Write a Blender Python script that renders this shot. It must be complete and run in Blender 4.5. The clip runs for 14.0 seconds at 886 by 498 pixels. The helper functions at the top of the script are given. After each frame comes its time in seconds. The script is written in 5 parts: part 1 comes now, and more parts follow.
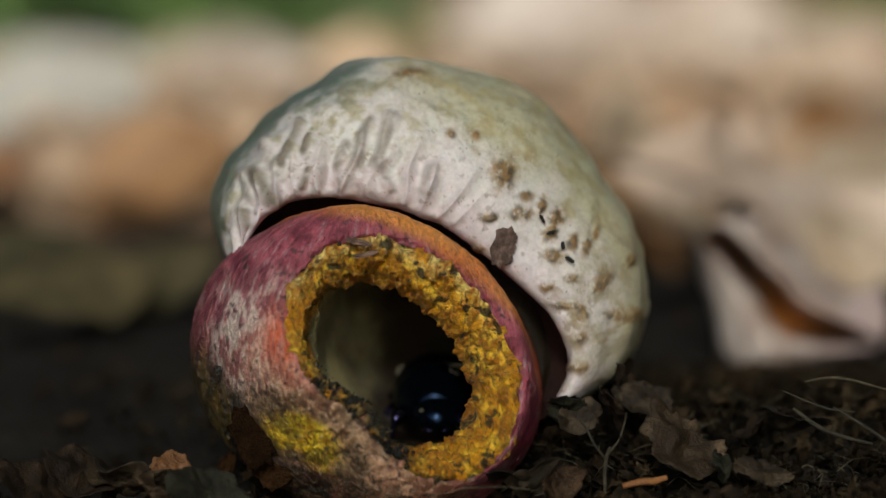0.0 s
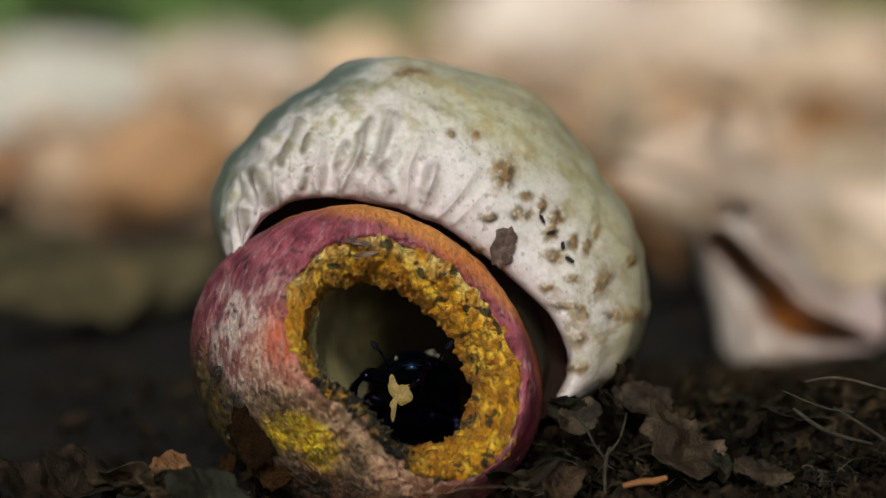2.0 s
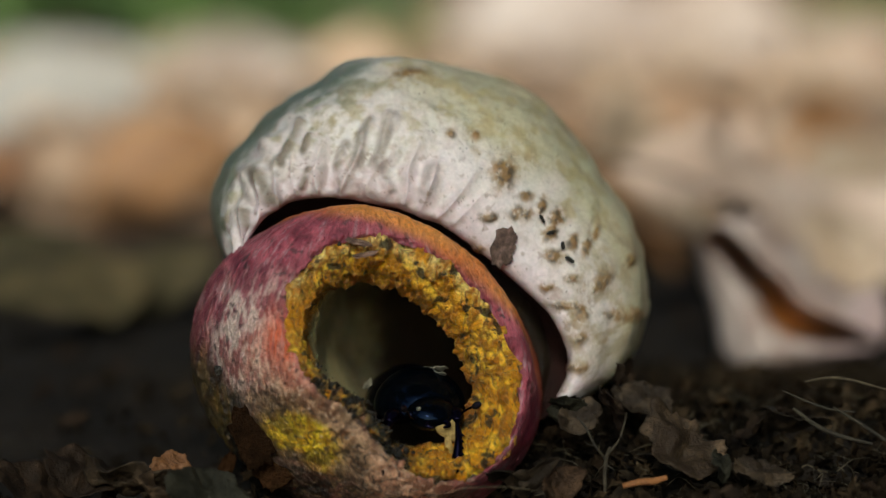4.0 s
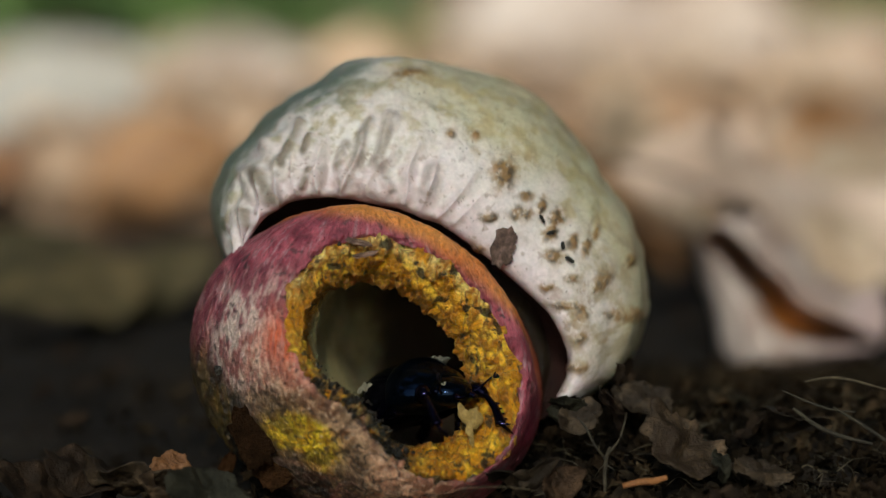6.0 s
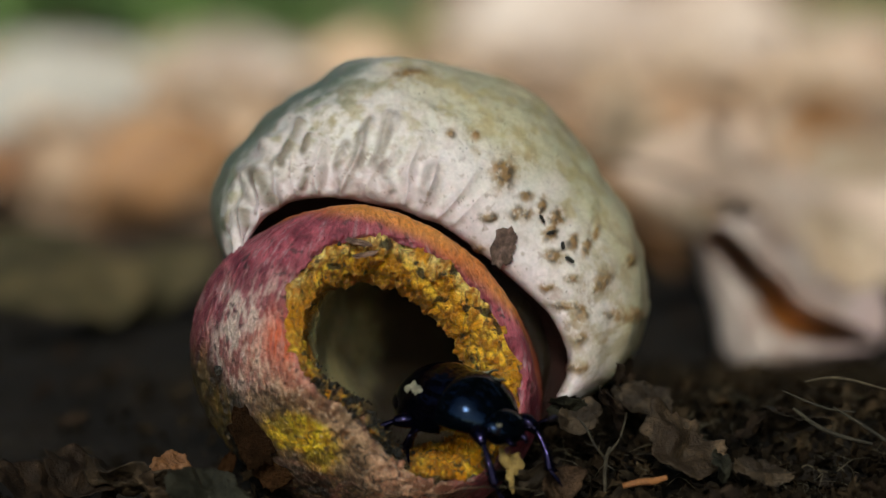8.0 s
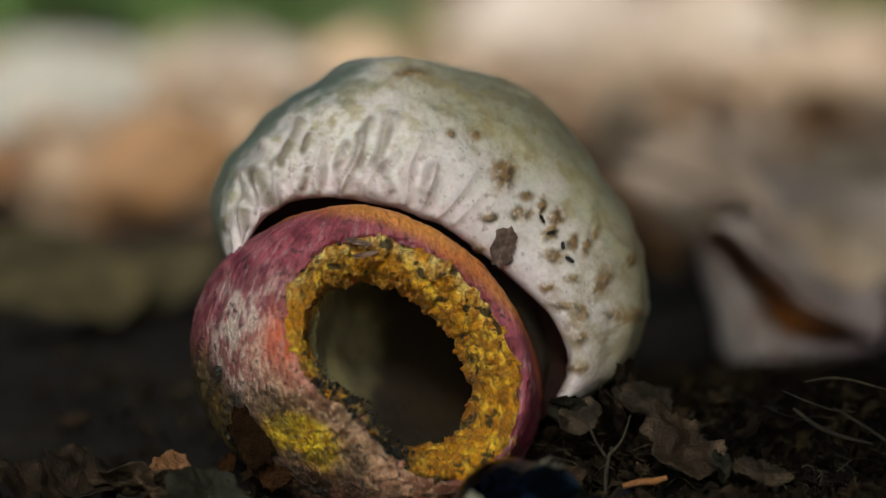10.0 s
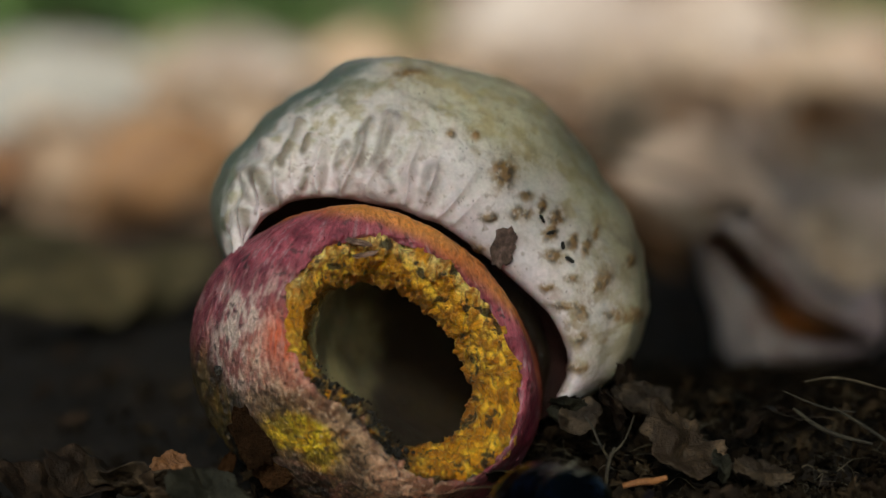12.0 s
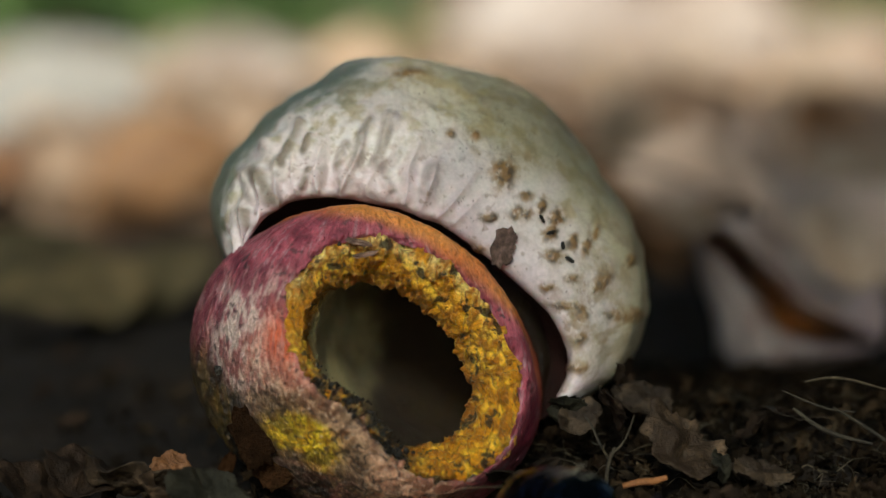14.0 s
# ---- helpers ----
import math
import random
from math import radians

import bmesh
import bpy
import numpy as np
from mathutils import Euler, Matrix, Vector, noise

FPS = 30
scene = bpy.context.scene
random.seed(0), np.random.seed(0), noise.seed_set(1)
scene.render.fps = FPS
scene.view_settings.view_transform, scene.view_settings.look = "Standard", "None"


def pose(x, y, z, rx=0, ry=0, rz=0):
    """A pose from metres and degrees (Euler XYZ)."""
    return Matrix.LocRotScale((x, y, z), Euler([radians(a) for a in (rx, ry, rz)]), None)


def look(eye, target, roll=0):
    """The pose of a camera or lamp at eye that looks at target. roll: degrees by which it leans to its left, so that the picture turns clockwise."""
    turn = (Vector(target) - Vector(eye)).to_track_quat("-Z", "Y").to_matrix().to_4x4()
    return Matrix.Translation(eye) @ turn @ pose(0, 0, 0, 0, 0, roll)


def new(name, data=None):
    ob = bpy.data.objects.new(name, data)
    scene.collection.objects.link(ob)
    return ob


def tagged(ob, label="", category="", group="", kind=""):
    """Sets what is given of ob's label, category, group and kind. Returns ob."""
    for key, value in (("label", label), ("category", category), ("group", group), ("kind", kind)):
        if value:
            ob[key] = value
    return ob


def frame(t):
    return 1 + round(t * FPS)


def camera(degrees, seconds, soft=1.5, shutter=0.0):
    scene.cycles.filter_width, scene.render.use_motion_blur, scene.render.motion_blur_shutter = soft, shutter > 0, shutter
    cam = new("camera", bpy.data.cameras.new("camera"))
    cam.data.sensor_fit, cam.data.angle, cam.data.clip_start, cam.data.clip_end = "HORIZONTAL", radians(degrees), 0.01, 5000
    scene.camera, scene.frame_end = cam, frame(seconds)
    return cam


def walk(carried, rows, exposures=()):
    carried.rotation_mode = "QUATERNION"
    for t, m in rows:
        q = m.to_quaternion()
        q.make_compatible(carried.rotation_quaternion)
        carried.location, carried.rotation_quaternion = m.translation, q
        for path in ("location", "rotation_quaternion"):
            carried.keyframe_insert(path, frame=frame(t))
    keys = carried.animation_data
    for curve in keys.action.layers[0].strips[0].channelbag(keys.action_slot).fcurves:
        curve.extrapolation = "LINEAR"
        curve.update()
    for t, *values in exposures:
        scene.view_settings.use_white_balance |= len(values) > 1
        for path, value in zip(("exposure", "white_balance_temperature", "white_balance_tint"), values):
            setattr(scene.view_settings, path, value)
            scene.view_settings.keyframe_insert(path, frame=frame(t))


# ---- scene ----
# One unit of the table-top plan is 0.07 mm; x to the right, y away, z up, seen along the tilted axis of the lens.
U = 0.00007
FAR = 4446.0                      # lens to focus distance, in units
TILT = 5.7                        # the lens looks down by this much
EYE_HEIGHT = 885 * U
AXIS = Vector((0, math.cos(radians(TILT)), -math.sin(radians(TILT))))
CENTRE = Vector((0, 0, EYE_HEIGHT - FAR * U * math.sin(radians(TILT))))
EYE = CENTRE - AXIS * FAR * U
PLAN = Matrix.Translation(CENTRE) @ Matrix.Rotation(-radians(TILT), 4, "X")

cam = camera(20.0, 14.0, soft=1.2)
cam.data.dof.use_dof = True
cam.data.dof.focus_distance = FAR * U + 0.004
cam.data.dof.aperture_fstop = 9.0
walk(cam, [(0.0, look(EYE, CENTRE)), (14.0, look(EYE, CENTRE))],
     exposures=[(0.0, 0.17, 6350, -4), (1.0, 0.4, 6350, -4), (2.0, 0.4, 6350, -4), (3.0, 0.3, 6350, -4), (6.5, 0.33, 6350, -4), (7.5, 0.35, 6350, -4), (10.5, 0.28, 6350, -4), (12.5, 0.2, 6350, -4), (14.0, 0.46, 6350, -4)])

# ---------------------------------------------------------------- light
world = bpy.data.worlds.new("world")
scene.world = world
world.use_nodes = True
wn = world.node_tree.nodes
sky = wn.new("ShaderNodeTexSky")
sky.sky_type = "NISHITA"
sky.sun_disc = False
SUN_UP, SUN_TURN = radians(31), radians(185)
sky.sun_elevation = SUN_UP
sky.sun_rotation = SUN_TURN
wn["Background"].inputs["Strength"].default_value = 0.15
world.node_tree.links.new(sky.outputs["Color"], wn["Background"].inputs["Color"])

sun_data = bpy.data.lights.new("sun", "SUN")
sun_data.energy = 4.0
sun_data.angle = radians(8)
sun_data.color = (1.0, 0.96, 0.92)
sun = new("sun", sun_data)
toward = Vector((math.sin(SUN_TURN) * math.cos(SUN_UP), math.cos(SUN_TURN) * math.cos(SUN_UP), math.sin(SUN_UP)))
sun.matrix_world = look(toward * 5, (0, 0, 0))


# ---------------------------------------------------------------- numbers
SKEW = np.array(Euler((0.61, 0.83, 1.27)).to_matrix())


def lattice(i, j, k, seed):
    h = (i * 374761393 + j * 668265263 + k * 2147483647 + seed * 1274126177) & 0xFFFFFFFF
    h = ((h ^ (h >> 13)) * 1274126177) & 0xFFFFFFFF
    h = ((h ^ (h >> 16)) * 2246822519) & 0xFFFFFFFF
    return ((h >> 8) & 0xFFFF) / 65535.0


def grain(p, size, seed=0, octaves=1):
    """Smooth noise, 0 to 1, of points p (n, 3), with lumps of that size."""
    total, weight, amp = 0.0, 0.0, 1.0
    for o in range(octaves):
        q = np.asarray(p, float) @ SKEW / size * 2 ** o + 1000.3 + 17.1 * o
        b = np.floor(q).astype(np.int64)
        f = q - b
        f = f * f * (3 - 2 * f)
        v = 0.0
        for dx in (0, 1):
            for dy in (0, 1):
                for dz in (0, 1):
                    w = (f[:, 0] if dx else 1 - f[:, 0]) * (f[:, 1] if dy else 1 - f[:, 1]) * (f[:, 2] if dz else 1 - f[:, 2])
                    v = v + w * lattice(b[:, 0] + dx, b[:, 1] + dy, b[:, 2] + dz, seed + o * 7)
        total, weight, amp = total + v * amp, weight + amp, amp * 0.5
    return total / weight


def ramp(v, a, b):
    t = np.clip((v - a) / (b - a), 0, 1)
    return t * t * (3 - 2 * t)


def glide(knots, s):
    """Smooth curve through the knots (rows of numbers), at s from 0 to 1."""
    k = np.asarray(knots, float)
    n = len(k)
    u = np.clip(np.asarray(s) * (n - 1), 0, n - 1 - 1e-9)
    i = u.astype(int)
    f = (u - i)[:, None]
    p0, p1, p2, p3 = k[np.maximum(i - 1, 0)], k[i], k[i + 1], k[np.minimum(i + 2, n - 1)]
    return 0.5 * (2 * p1 + (p2 - p0) * f + (2 * p0 - 5 * p1 + 4 * p2 - p3) * f * f + (3 * p1 - p0 - 3 * p2 + p3) * f ** 3)


def oval(angle, a, b, turn, power=2.0):
    """Radius of an oval with half-axes a, b, turned by so many degrees."""
    d = angle - np.radians(turn)
    return (np.abs(np.cos(d) / a) ** power + np.abs(np.sin(d) / b) ** power) ** (-1.0 / power)


def wavy(angle, mean, waves):
    """Radius of a rounded outline: a mean and the cosine and sine weights of its waves."""
    return mean + sum(a * np.cos(k * angle) + b * np.sin(k * angle) for k, (a, b) in enumerate(waves, 1))


def mix(c, d, w):
    w = np.asarray(w)[:, None]
    return np.asarray(c, float) * (1 - w) + np.asarray(d, float) * w


# ---------------------------------------------------------------- materials
class Nodes:
    def __init__(self, name, rough=0.6, **inputs):
        self.m = bpy.data.materials.new(name)
        self.m.use_nodes = True
        self.t = self.m.node_tree
        self.b = self.t.nodes["Principled BSDF"]
        self.b.inputs["Roughness"].default_value = rough
        for k, v in inputs.items():
            self.b.inputs[k.replace("_", " ")].default_value = v

    def add(self, kind, **props):
        n = self.t.nodes.new("ShaderNode" + kind)
        for k, v in props.items():
            n.inputs[k.replace("_", " ")].default_value = v
        return n

    def link(self, a, b):
        self.t.links.new(a, b)

    def noise(self, scale, detail=4.0, rough=0.55, stretch=None):
        n = self.add("TexNoise", Scale=scale, Detail=detail, Roughness=rough)
        c = self.add("TexCoord")
        if stretch:
            m = self.add("Mapping", Scale=stretch)
            self.link(c.outputs["Object"], m.inputs["Vector"])
            self.link(m.outputs["Vector"], n.inputs["Vector"])
        else:
            self.link(c.outputs["Object"], n.inputs["Vector"])
        return n.outputs["Fac"]

    def ramp(self, value, stops):
        r = self.add("ValToRGB")
        e = r.color_ramp.elements
        while len(e) < len(stops):
            e.new(0.5)
        for i, (p, c) in enumerate(stops):
            e[i].position, e[i].color = p, (*c, 1.0)
        self.link(value, r.inputs["Fac"])
        return r.outputs["Color"]

    def blend(self, a, b, fac, mode="MIX"):
        n = self.t.nodes.new("ShaderNodeMix")
        n.data_type, n.blend_type = "RGBA", mode
        for sock, v in ((n.inputs[6], a), (n.inputs[7], b), (n.inputs[0], fac)):
            if hasattr(v, "is_output"):
                self.link(v, sock)
            elif isinstance(v, (int, float)):
                sock.default_value = v
            else:
                sock.default_value = (*v, 1.0)
        return n.outputs[2]

    def colour(self, out):
        self.link(out, self.b.inputs["Base Color"])
        return self

    def bump(self, value, distance, strength=1.0):
        n = self.add("Bump", Strength=strength, Distance=distance)
        self.link(value, n.inputs["Height"])
        if self.b.inputs["Normal"].links:
            self.link(self.b.inputs["Normal"].links[0].from_socket, n.inputs["Normal"])
        self.link(n.outputs["Normal"], self.b.inputs["Normal"])
        return self

    def tint(self):
        return self.add("ObjectInfo").outputs["Random"]


def painted(name, rough, spread, fine, bump, stretch=None, **inputs):
    """A surface whose growth colours lie in the mesh, with fine grain and relief on top."""
    n = Nodes(name, rough, **inputs)
    a = n.t.nodes.new("ShaderNodeVertexColor")
    a.layer_name = "growth"
    g = n.noise(fine, 5, 0.6, stretch)
    c = n.blend(a.outputs["Color"], n.ramp(g, [(0.25, (1 - spread,) * 3), (0.75, (1 + spread,) * 3)]), 1.0, "MULTIPLY")
    n.colour(c).bump(g, bump)
    return n.m


CAP_SKIN = painted("cap_skin", 0.4, 0.13, 1700, 0.00016, Subsurface_Weight=0.08, Subsurface_Scale=0.002)
STEM_SKIN = painted("stem_skin", 0.38, 0.42, 2000, 0.0006, (1, 1, 0.5), Subsurface_Weight=0.05, Subsurface_Scale=0.002)
FLESH = painted("yellow_flesh", 0.3, 0.45, 2000, 0.0009, Subsurface_Weight=0.15, Subsurface_Scale=0.0015)
LEAF_SKIN = painted("folded_leaf_skin", 0.5, 0.25, 900, 0.0004)
PORES = painted("pore_layer", 0.7, 0.15, 3000, 0.0003)


def shell(name, rough, dark, light, coat=0.0, sheen=(0.42, 0.48, 1.0, 1.0), gloss=0.2):
    n = Nodes(name, rough, Coat_Weight=coat, Coat_Roughness=0.05, Specular_IOR_Level=gloss)
    n.b.inputs["Specular Tint"].default_value = sheen
    g = n.noise(900, 5)
    n.colour(n.ramp(g, [(0.3, dark), (0.75, light)])).bump(n.noise(2600, 3), 0.00002)
    return n.m


ELYTRON = shell("beetle_shell", 0.07, (0.0005, 0.0005, 0.0009), (0.001, 0.0009, 0.0022))
PRONOTUM = shell("beetle_pronotum", 0.1, (0.0005, 0.0009, 0.0014), (0.001, 0.0016, 0.003), 0.0, (0.3, 0.5, 1.0, 1.0), 0.2)
LEG = shell("beetle_leg", 0.13, (0.0006, 0.0005, 0.0012), (0.0012, 0.0008, 0.003), 0.0, (0.5, 0.42, 1.0, 1.0), 0.28)
CLUB = shell("antenna_club", 0.6, (0.004, 0.0025, 0.002), (0.008, 0.005, 0.003), 0.0)


def earthy(name, stops, rough=0.75, big=60, small=900, relief=0.0004, island=False, gloss=0.4):
    n = Nodes(name, rough, Specular_IOR_Level=gloss)
    a = n.ramp(n.noise(big, 6), stops)
    r = n.ramp(n.add("NewGeometry").outputs["Random Per Island"] if island else n.tint(), [(0.0, (0.6, 0.6, 0.62)), (0.5, (1, 0.98, 0.95)), (1.0, (1.35, 1.22, 1.1))])
    g = n.noise(small, 5)
    c = n.blend(n.blend(a, r, 1.0, "MULTIPLY"), n.ramp(g, [(0.3, (0.7, 0.7, 0.7)), (0.7, (1.2, 1.2, 1.2))]), 1.0, "MULTIPLY")
    n.colour(c).bump(g, relief)
    return n.m


CRUMB = earthy("black_crumb", [(0.3, (0.006, 0.005, 0.004)), (0.7, (0.03, 0.022, 0.014))], 0.5, 600, 2500, 0.0002, True)
CHIPS = earthy("litter_chip", [(0.3, (0.004, 0.0026, 0.0012)), (0.52, (0.016, 0.01, 0.005)), (0.75, (0.1, 0.068, 0.038))], 0.75, 130, 2000, 0.0003, True, 0.08)
FIBRE = earthy("dry_fibre", [(0.3, (0.02, 0.015, 0.008)), (0.7, (0.1, 0.08, 0.045))], 0.8, 200, 2500, 0.0001, True)
DARK_LEAF = earthy("wet_leaf", [(0.3, (0.009, 0.005, 0.0025)), (0.55, (0.03, 0.017, 0.009)), (0.8, (0.1, 0.06, 0.034))], 0.7, 350, 2200, 0.0003, False, 0.15)
TAN_LEAF = earthy("torn_tan_leaf", [(0.3, (0.02, 0.011, 0.006)), (0.5, (0.028, 0.018, 0.01)), (0.72, (0.1, 0.066, 0.039))], 0.65, 350, 2200, 0.0003, False, 0.2)
GREY_LEAF = earthy("grey_leaf", [(0.3, (0.012, 0.011, 0.007)), (0.7, (0.042, 0.037, 0.023))], 0.7, 350, 2200, 0.0003, False, 0.15)
OLIVE_LEAF = earthy("olive_leaf", [(0.3, (0.035, 0.03, 0.014)), (0.55, (0.1, 0.078, 0.038)), (0.8, (0.2, 0.14, 0.08))], 0.7, 60, 700, 0.0004, False, 0.2)
BROWN_LEAF = earthy("brown_leaf", [(0.3, (0.14, 0.065, 0.025)), (0.55, (0.28, 0.145, 0.065)), (0.8, (0.4, 0.24, 0.13))], 0.6, 60, 700, 0.0004)
PALE_LEAF = earthy("pale_leaf", [(0.3, (0.36, 0.24, 0.15)), (0.55, (0.52, 0.39, 0.28)), (0.8, (0.66, 0.54, 0.43))], 0.5, 50, 700, 0.0004)
WHITE_LEAF = earthy("bleached_leaf", [(0.3, (0.25, 0.24, 0.23)), (0.7, (0.38, 0.365, 0.35))], 0.5, 50, 700, 0.0004)
# pink leaves with the sun on them put into a paler colour
PINK_LEAF = earthy("sun_pink_leaf", [(0.3, (0.48, 0.34, 0.26)), (0.7, (0.68, 0.54, 0.46))], 0.5, 50, 700, 0.0004)
LITTER_LEAF = earthy("far_litter_leaf", [(0.3, (0.26, 0.15, 0.09)), (0.55, (0.5, 0.35, 0.245)), (0.8, (0.68, 0.53, 0.43))], 0.55, 15, 400, 0.0004, True)
TWIG = earthy("dry_twig", [(0.3, (0.022, 0.016, 0.009)), (0.7, (0.08, 0.062, 0.035))], 0.8, 400, 2500, 0.0003)
ORANGE = earthy("orange_chip", [(0.3, (0.13, 0.05, 0.015)), (0.7, (0.26, 0.11, 0.035))], 0.6, 400, 2500, 0.0003)
FLAKE = earthy("pale_flake", [(0.3, (0.13, 0.12, 0.085)), (0.7, (0.27, 0.25, 0.19))], 0.6, 500, 2500, 0.0003)
CRUMB_FLESH = earthy("pale_crumb", [(0.3, (0.15, 0.095, 0.02)), (0.7, (0.32, 0.23, 0.08))], 0.6, 500, 2500, 0.0003)
SCRAP = earthy("brown_scrap", [(0.3, (0.01, 0.005, 0.002)), (0.6, (0.03, 0.014, 0.006)), (0.8, (0.07, 0.034, 0.016))], 0.9, 500, 2600, 0.0004, False, 0.03)
BARK = earthy("bark_flake", [(0.32, (0.04, 0.02, 0.014)), (0.5, (0.13, 0.075, 0.055)), (0.7, (0.3, 0.19, 0.15))], 0.55, 900, 3000, 0.0004)
MOSSY_BARK = earthy("mossy_bark", [(0.3, (0.13, 0.15, 0.07)), (0.7, (0.3, 0.33, 0.2))], 0.9, 12, 90, 0.01)
WOODS = earthy("far_woods", [(0.3, (0.012, 0.02, 0.006)), (0.55, (0.04, 0.06, 0.018)), (0.8, (0.09, 0.12, 0.04))], 0.9, 0.6, 3, 0.05)
GREEN_LEAF = earthy("green_leaf", [(0.3, (0.06, 0.12, 0.03)), (0.7, (0.16, 0.24, 0.08))], 0.45, 30, 300, 0.0005, True)


def ground_material():
    n = Nodes("forest_floor", 0.9, Specular_IOR_Level=0.2)
    # damp soil near the mushroom, darkened also for the shade it lies in
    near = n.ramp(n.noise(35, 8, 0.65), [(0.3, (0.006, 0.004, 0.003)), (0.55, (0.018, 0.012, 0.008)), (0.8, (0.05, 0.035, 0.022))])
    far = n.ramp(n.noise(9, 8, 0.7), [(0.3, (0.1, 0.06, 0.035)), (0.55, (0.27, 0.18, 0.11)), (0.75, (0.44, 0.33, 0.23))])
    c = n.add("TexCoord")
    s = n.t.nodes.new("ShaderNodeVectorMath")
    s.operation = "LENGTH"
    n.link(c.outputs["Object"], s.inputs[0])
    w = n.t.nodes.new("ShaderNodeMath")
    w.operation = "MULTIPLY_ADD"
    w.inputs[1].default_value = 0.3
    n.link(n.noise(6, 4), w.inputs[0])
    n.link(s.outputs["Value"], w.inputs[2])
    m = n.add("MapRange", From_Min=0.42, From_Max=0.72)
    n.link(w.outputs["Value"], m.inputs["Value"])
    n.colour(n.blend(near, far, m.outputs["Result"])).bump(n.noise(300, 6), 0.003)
    return n.m


# ---------------------------------------------------------------- mesh helpers
def mesh_of(name, verts, faces, material, colours=None, smooth=True):
    me = bpy.data.meshes.new(name)
    me.from_pydata(np.asarray(verts).tolist(), [], faces.tolist() if isinstance(faces, np.ndarray) else [tuple(f) for f in faces])
    me.materials.append(material)
    if smooth:
        me.polygons.foreach_set("use_smooth", [True] * len(me.polygons))
    if colours is not None:
        layer = me.color_attributes.new("growth", "FLOAT_COLOR", "POINT")
        rgba = np.ones((len(verts), 4), np.float32)
        rgba[:, :3] = np.clip(colours, 0, 1)
        layer.data.foreach_set("color", rgba.ravel())
    me.update()
    return me


def put(name, me, parent=None, label="", m=None):
    ob = new(name, me)
    if parent is not None:
        ob.parent = parent
    if m is not None:
        ob.matrix_basis = m
    if label:
        ob["label"] = label
    return ob


def sheet_faces(rows, cols, loop=True):
    r, c = np.meshgrid(np.arange(rows - 1), np.arange(cols if loop else cols - 1), indexing="ij")
    r, c = r.ravel(), c.ravel()
    d = (c + 1) % cols
    return np.stack([r * cols + c, r * cols + d, (r + 1) * cols + d, (r + 1) * cols + c], 1)


def normals_of(v, rows, cols):
    g = v.reshape(rows, cols, 3)
    da = np.roll(g, -1, 1) - np.roll(g, 1, 1)
    ds = np.gradient(g, axis=0)
    n = np.cross(da, ds)
    return (n / (np.linalg.norm(n, axis=2, keepdims=True) + 1e-9)).reshape(-1, 3)


def rings(knots, rows, cols, power=2.0):
    """Loft through ovals. A knot: depth, centre x, centre z, half-axis a, half-axis b, turn, lean to the lower left, pinch there."""
    k = glide(knots, np.linspace(0, 1, rows))
    ang = np.linspace(0, 2 * np.pi, cols, endpoint=False)
    A = np.tile(ang, rows)
    K = np.repeat(k, cols, 0)
    off = np.abs((A - np.radians(232) + np.pi) % (2 * np.pi) - np.pi)
    r = oval(A, K[:, 3], K[:, 4], K[:, 5], power) * (1 - K[:, 7] * np.exp(-(off / 0.75) ** 2))
    y = K[:, 0] - K[:, 6] * np.cos(A - np.radians(225))
    s = 1 + y / FAR
    v = np.stack([(K[:, 1] + r * np.cos(A)) * s, y, (K[:, 2] + r * np.sin(A)) * s], 1)
    return v, A, np.repeat(np.linspace(0, 1, rows), cols), s


def place(x, z, depth=0.0):
    """World place of a point of the plan."""
    s = 1 + depth / FAR
    return PLAN @ Vector((x * s * U, depth * U, z * s * U))


def rise(x, y):
    """Height of the ground: a low bank of litter beside and behind the mushroom."""
    x, y = np.asarray(x, float), np.asarray(y, float)
    bank = ramp(x, 0.0, 0.017) * ramp(y, -0.002, 0.026) * (1 - 0.93 * ramp(y, 0.028, 0.08))
    left = ramp(-x, 0.024, 0.04) * (1 - ramp(y, 0.02, 0.05)) * 0.25
    left = -left * 0.014 - 0.0045 * (1 - ramp(y, 0.0, 0.012)) * ramp(x, -0.034, -0.024) * (1 - ramp(x, 0.012, 0.022))
    if y.ndim == 0 and y < 0.25:
        return bank * 0.0064 + left
    swell = (grain(np.stack([x, y, 0 * x], -1).reshape(-1, 3), 0.35, 5, 3).reshape(x.shape) - 0.5) * 0.07
    return bank * 0.0064 + left + swell * ramp(y, 0.25, 1.0) + ramp(y, 3.5, 50) * 4


def spot(x, z):
    """World place where the line of sight through (x, z) of the plan meets the ground."""
    way = PLAN.to_3x3() @ Vector((x, FAR, z))
    way = np.array(way.normalized())
    d = np.geomspace(0.15, 40, 3000)[:, None]
    pts = np.array(EYE) + way * d
    below = pts[:, 2] <= rise(pts[:, 0], pts[:, 1])
    p = Vector(pts[int(np.argmax(below)) if below.any() else -1])
    return p


MM = 0.001


def blob(fn, nu=40, nv=28):
    """Closed body: fn(u, w) gives points for u in 0..1 along it and w the angle round it."""
    u = np.repeat(np.linspace(0, 1, nu), nv)
    w = np.tile(np.linspace(0, 2 * np.pi, nv, endpoint=False), nu)
    return np.stack(fn(u, w), 1) * MM, sheet_faces(nu, nv)


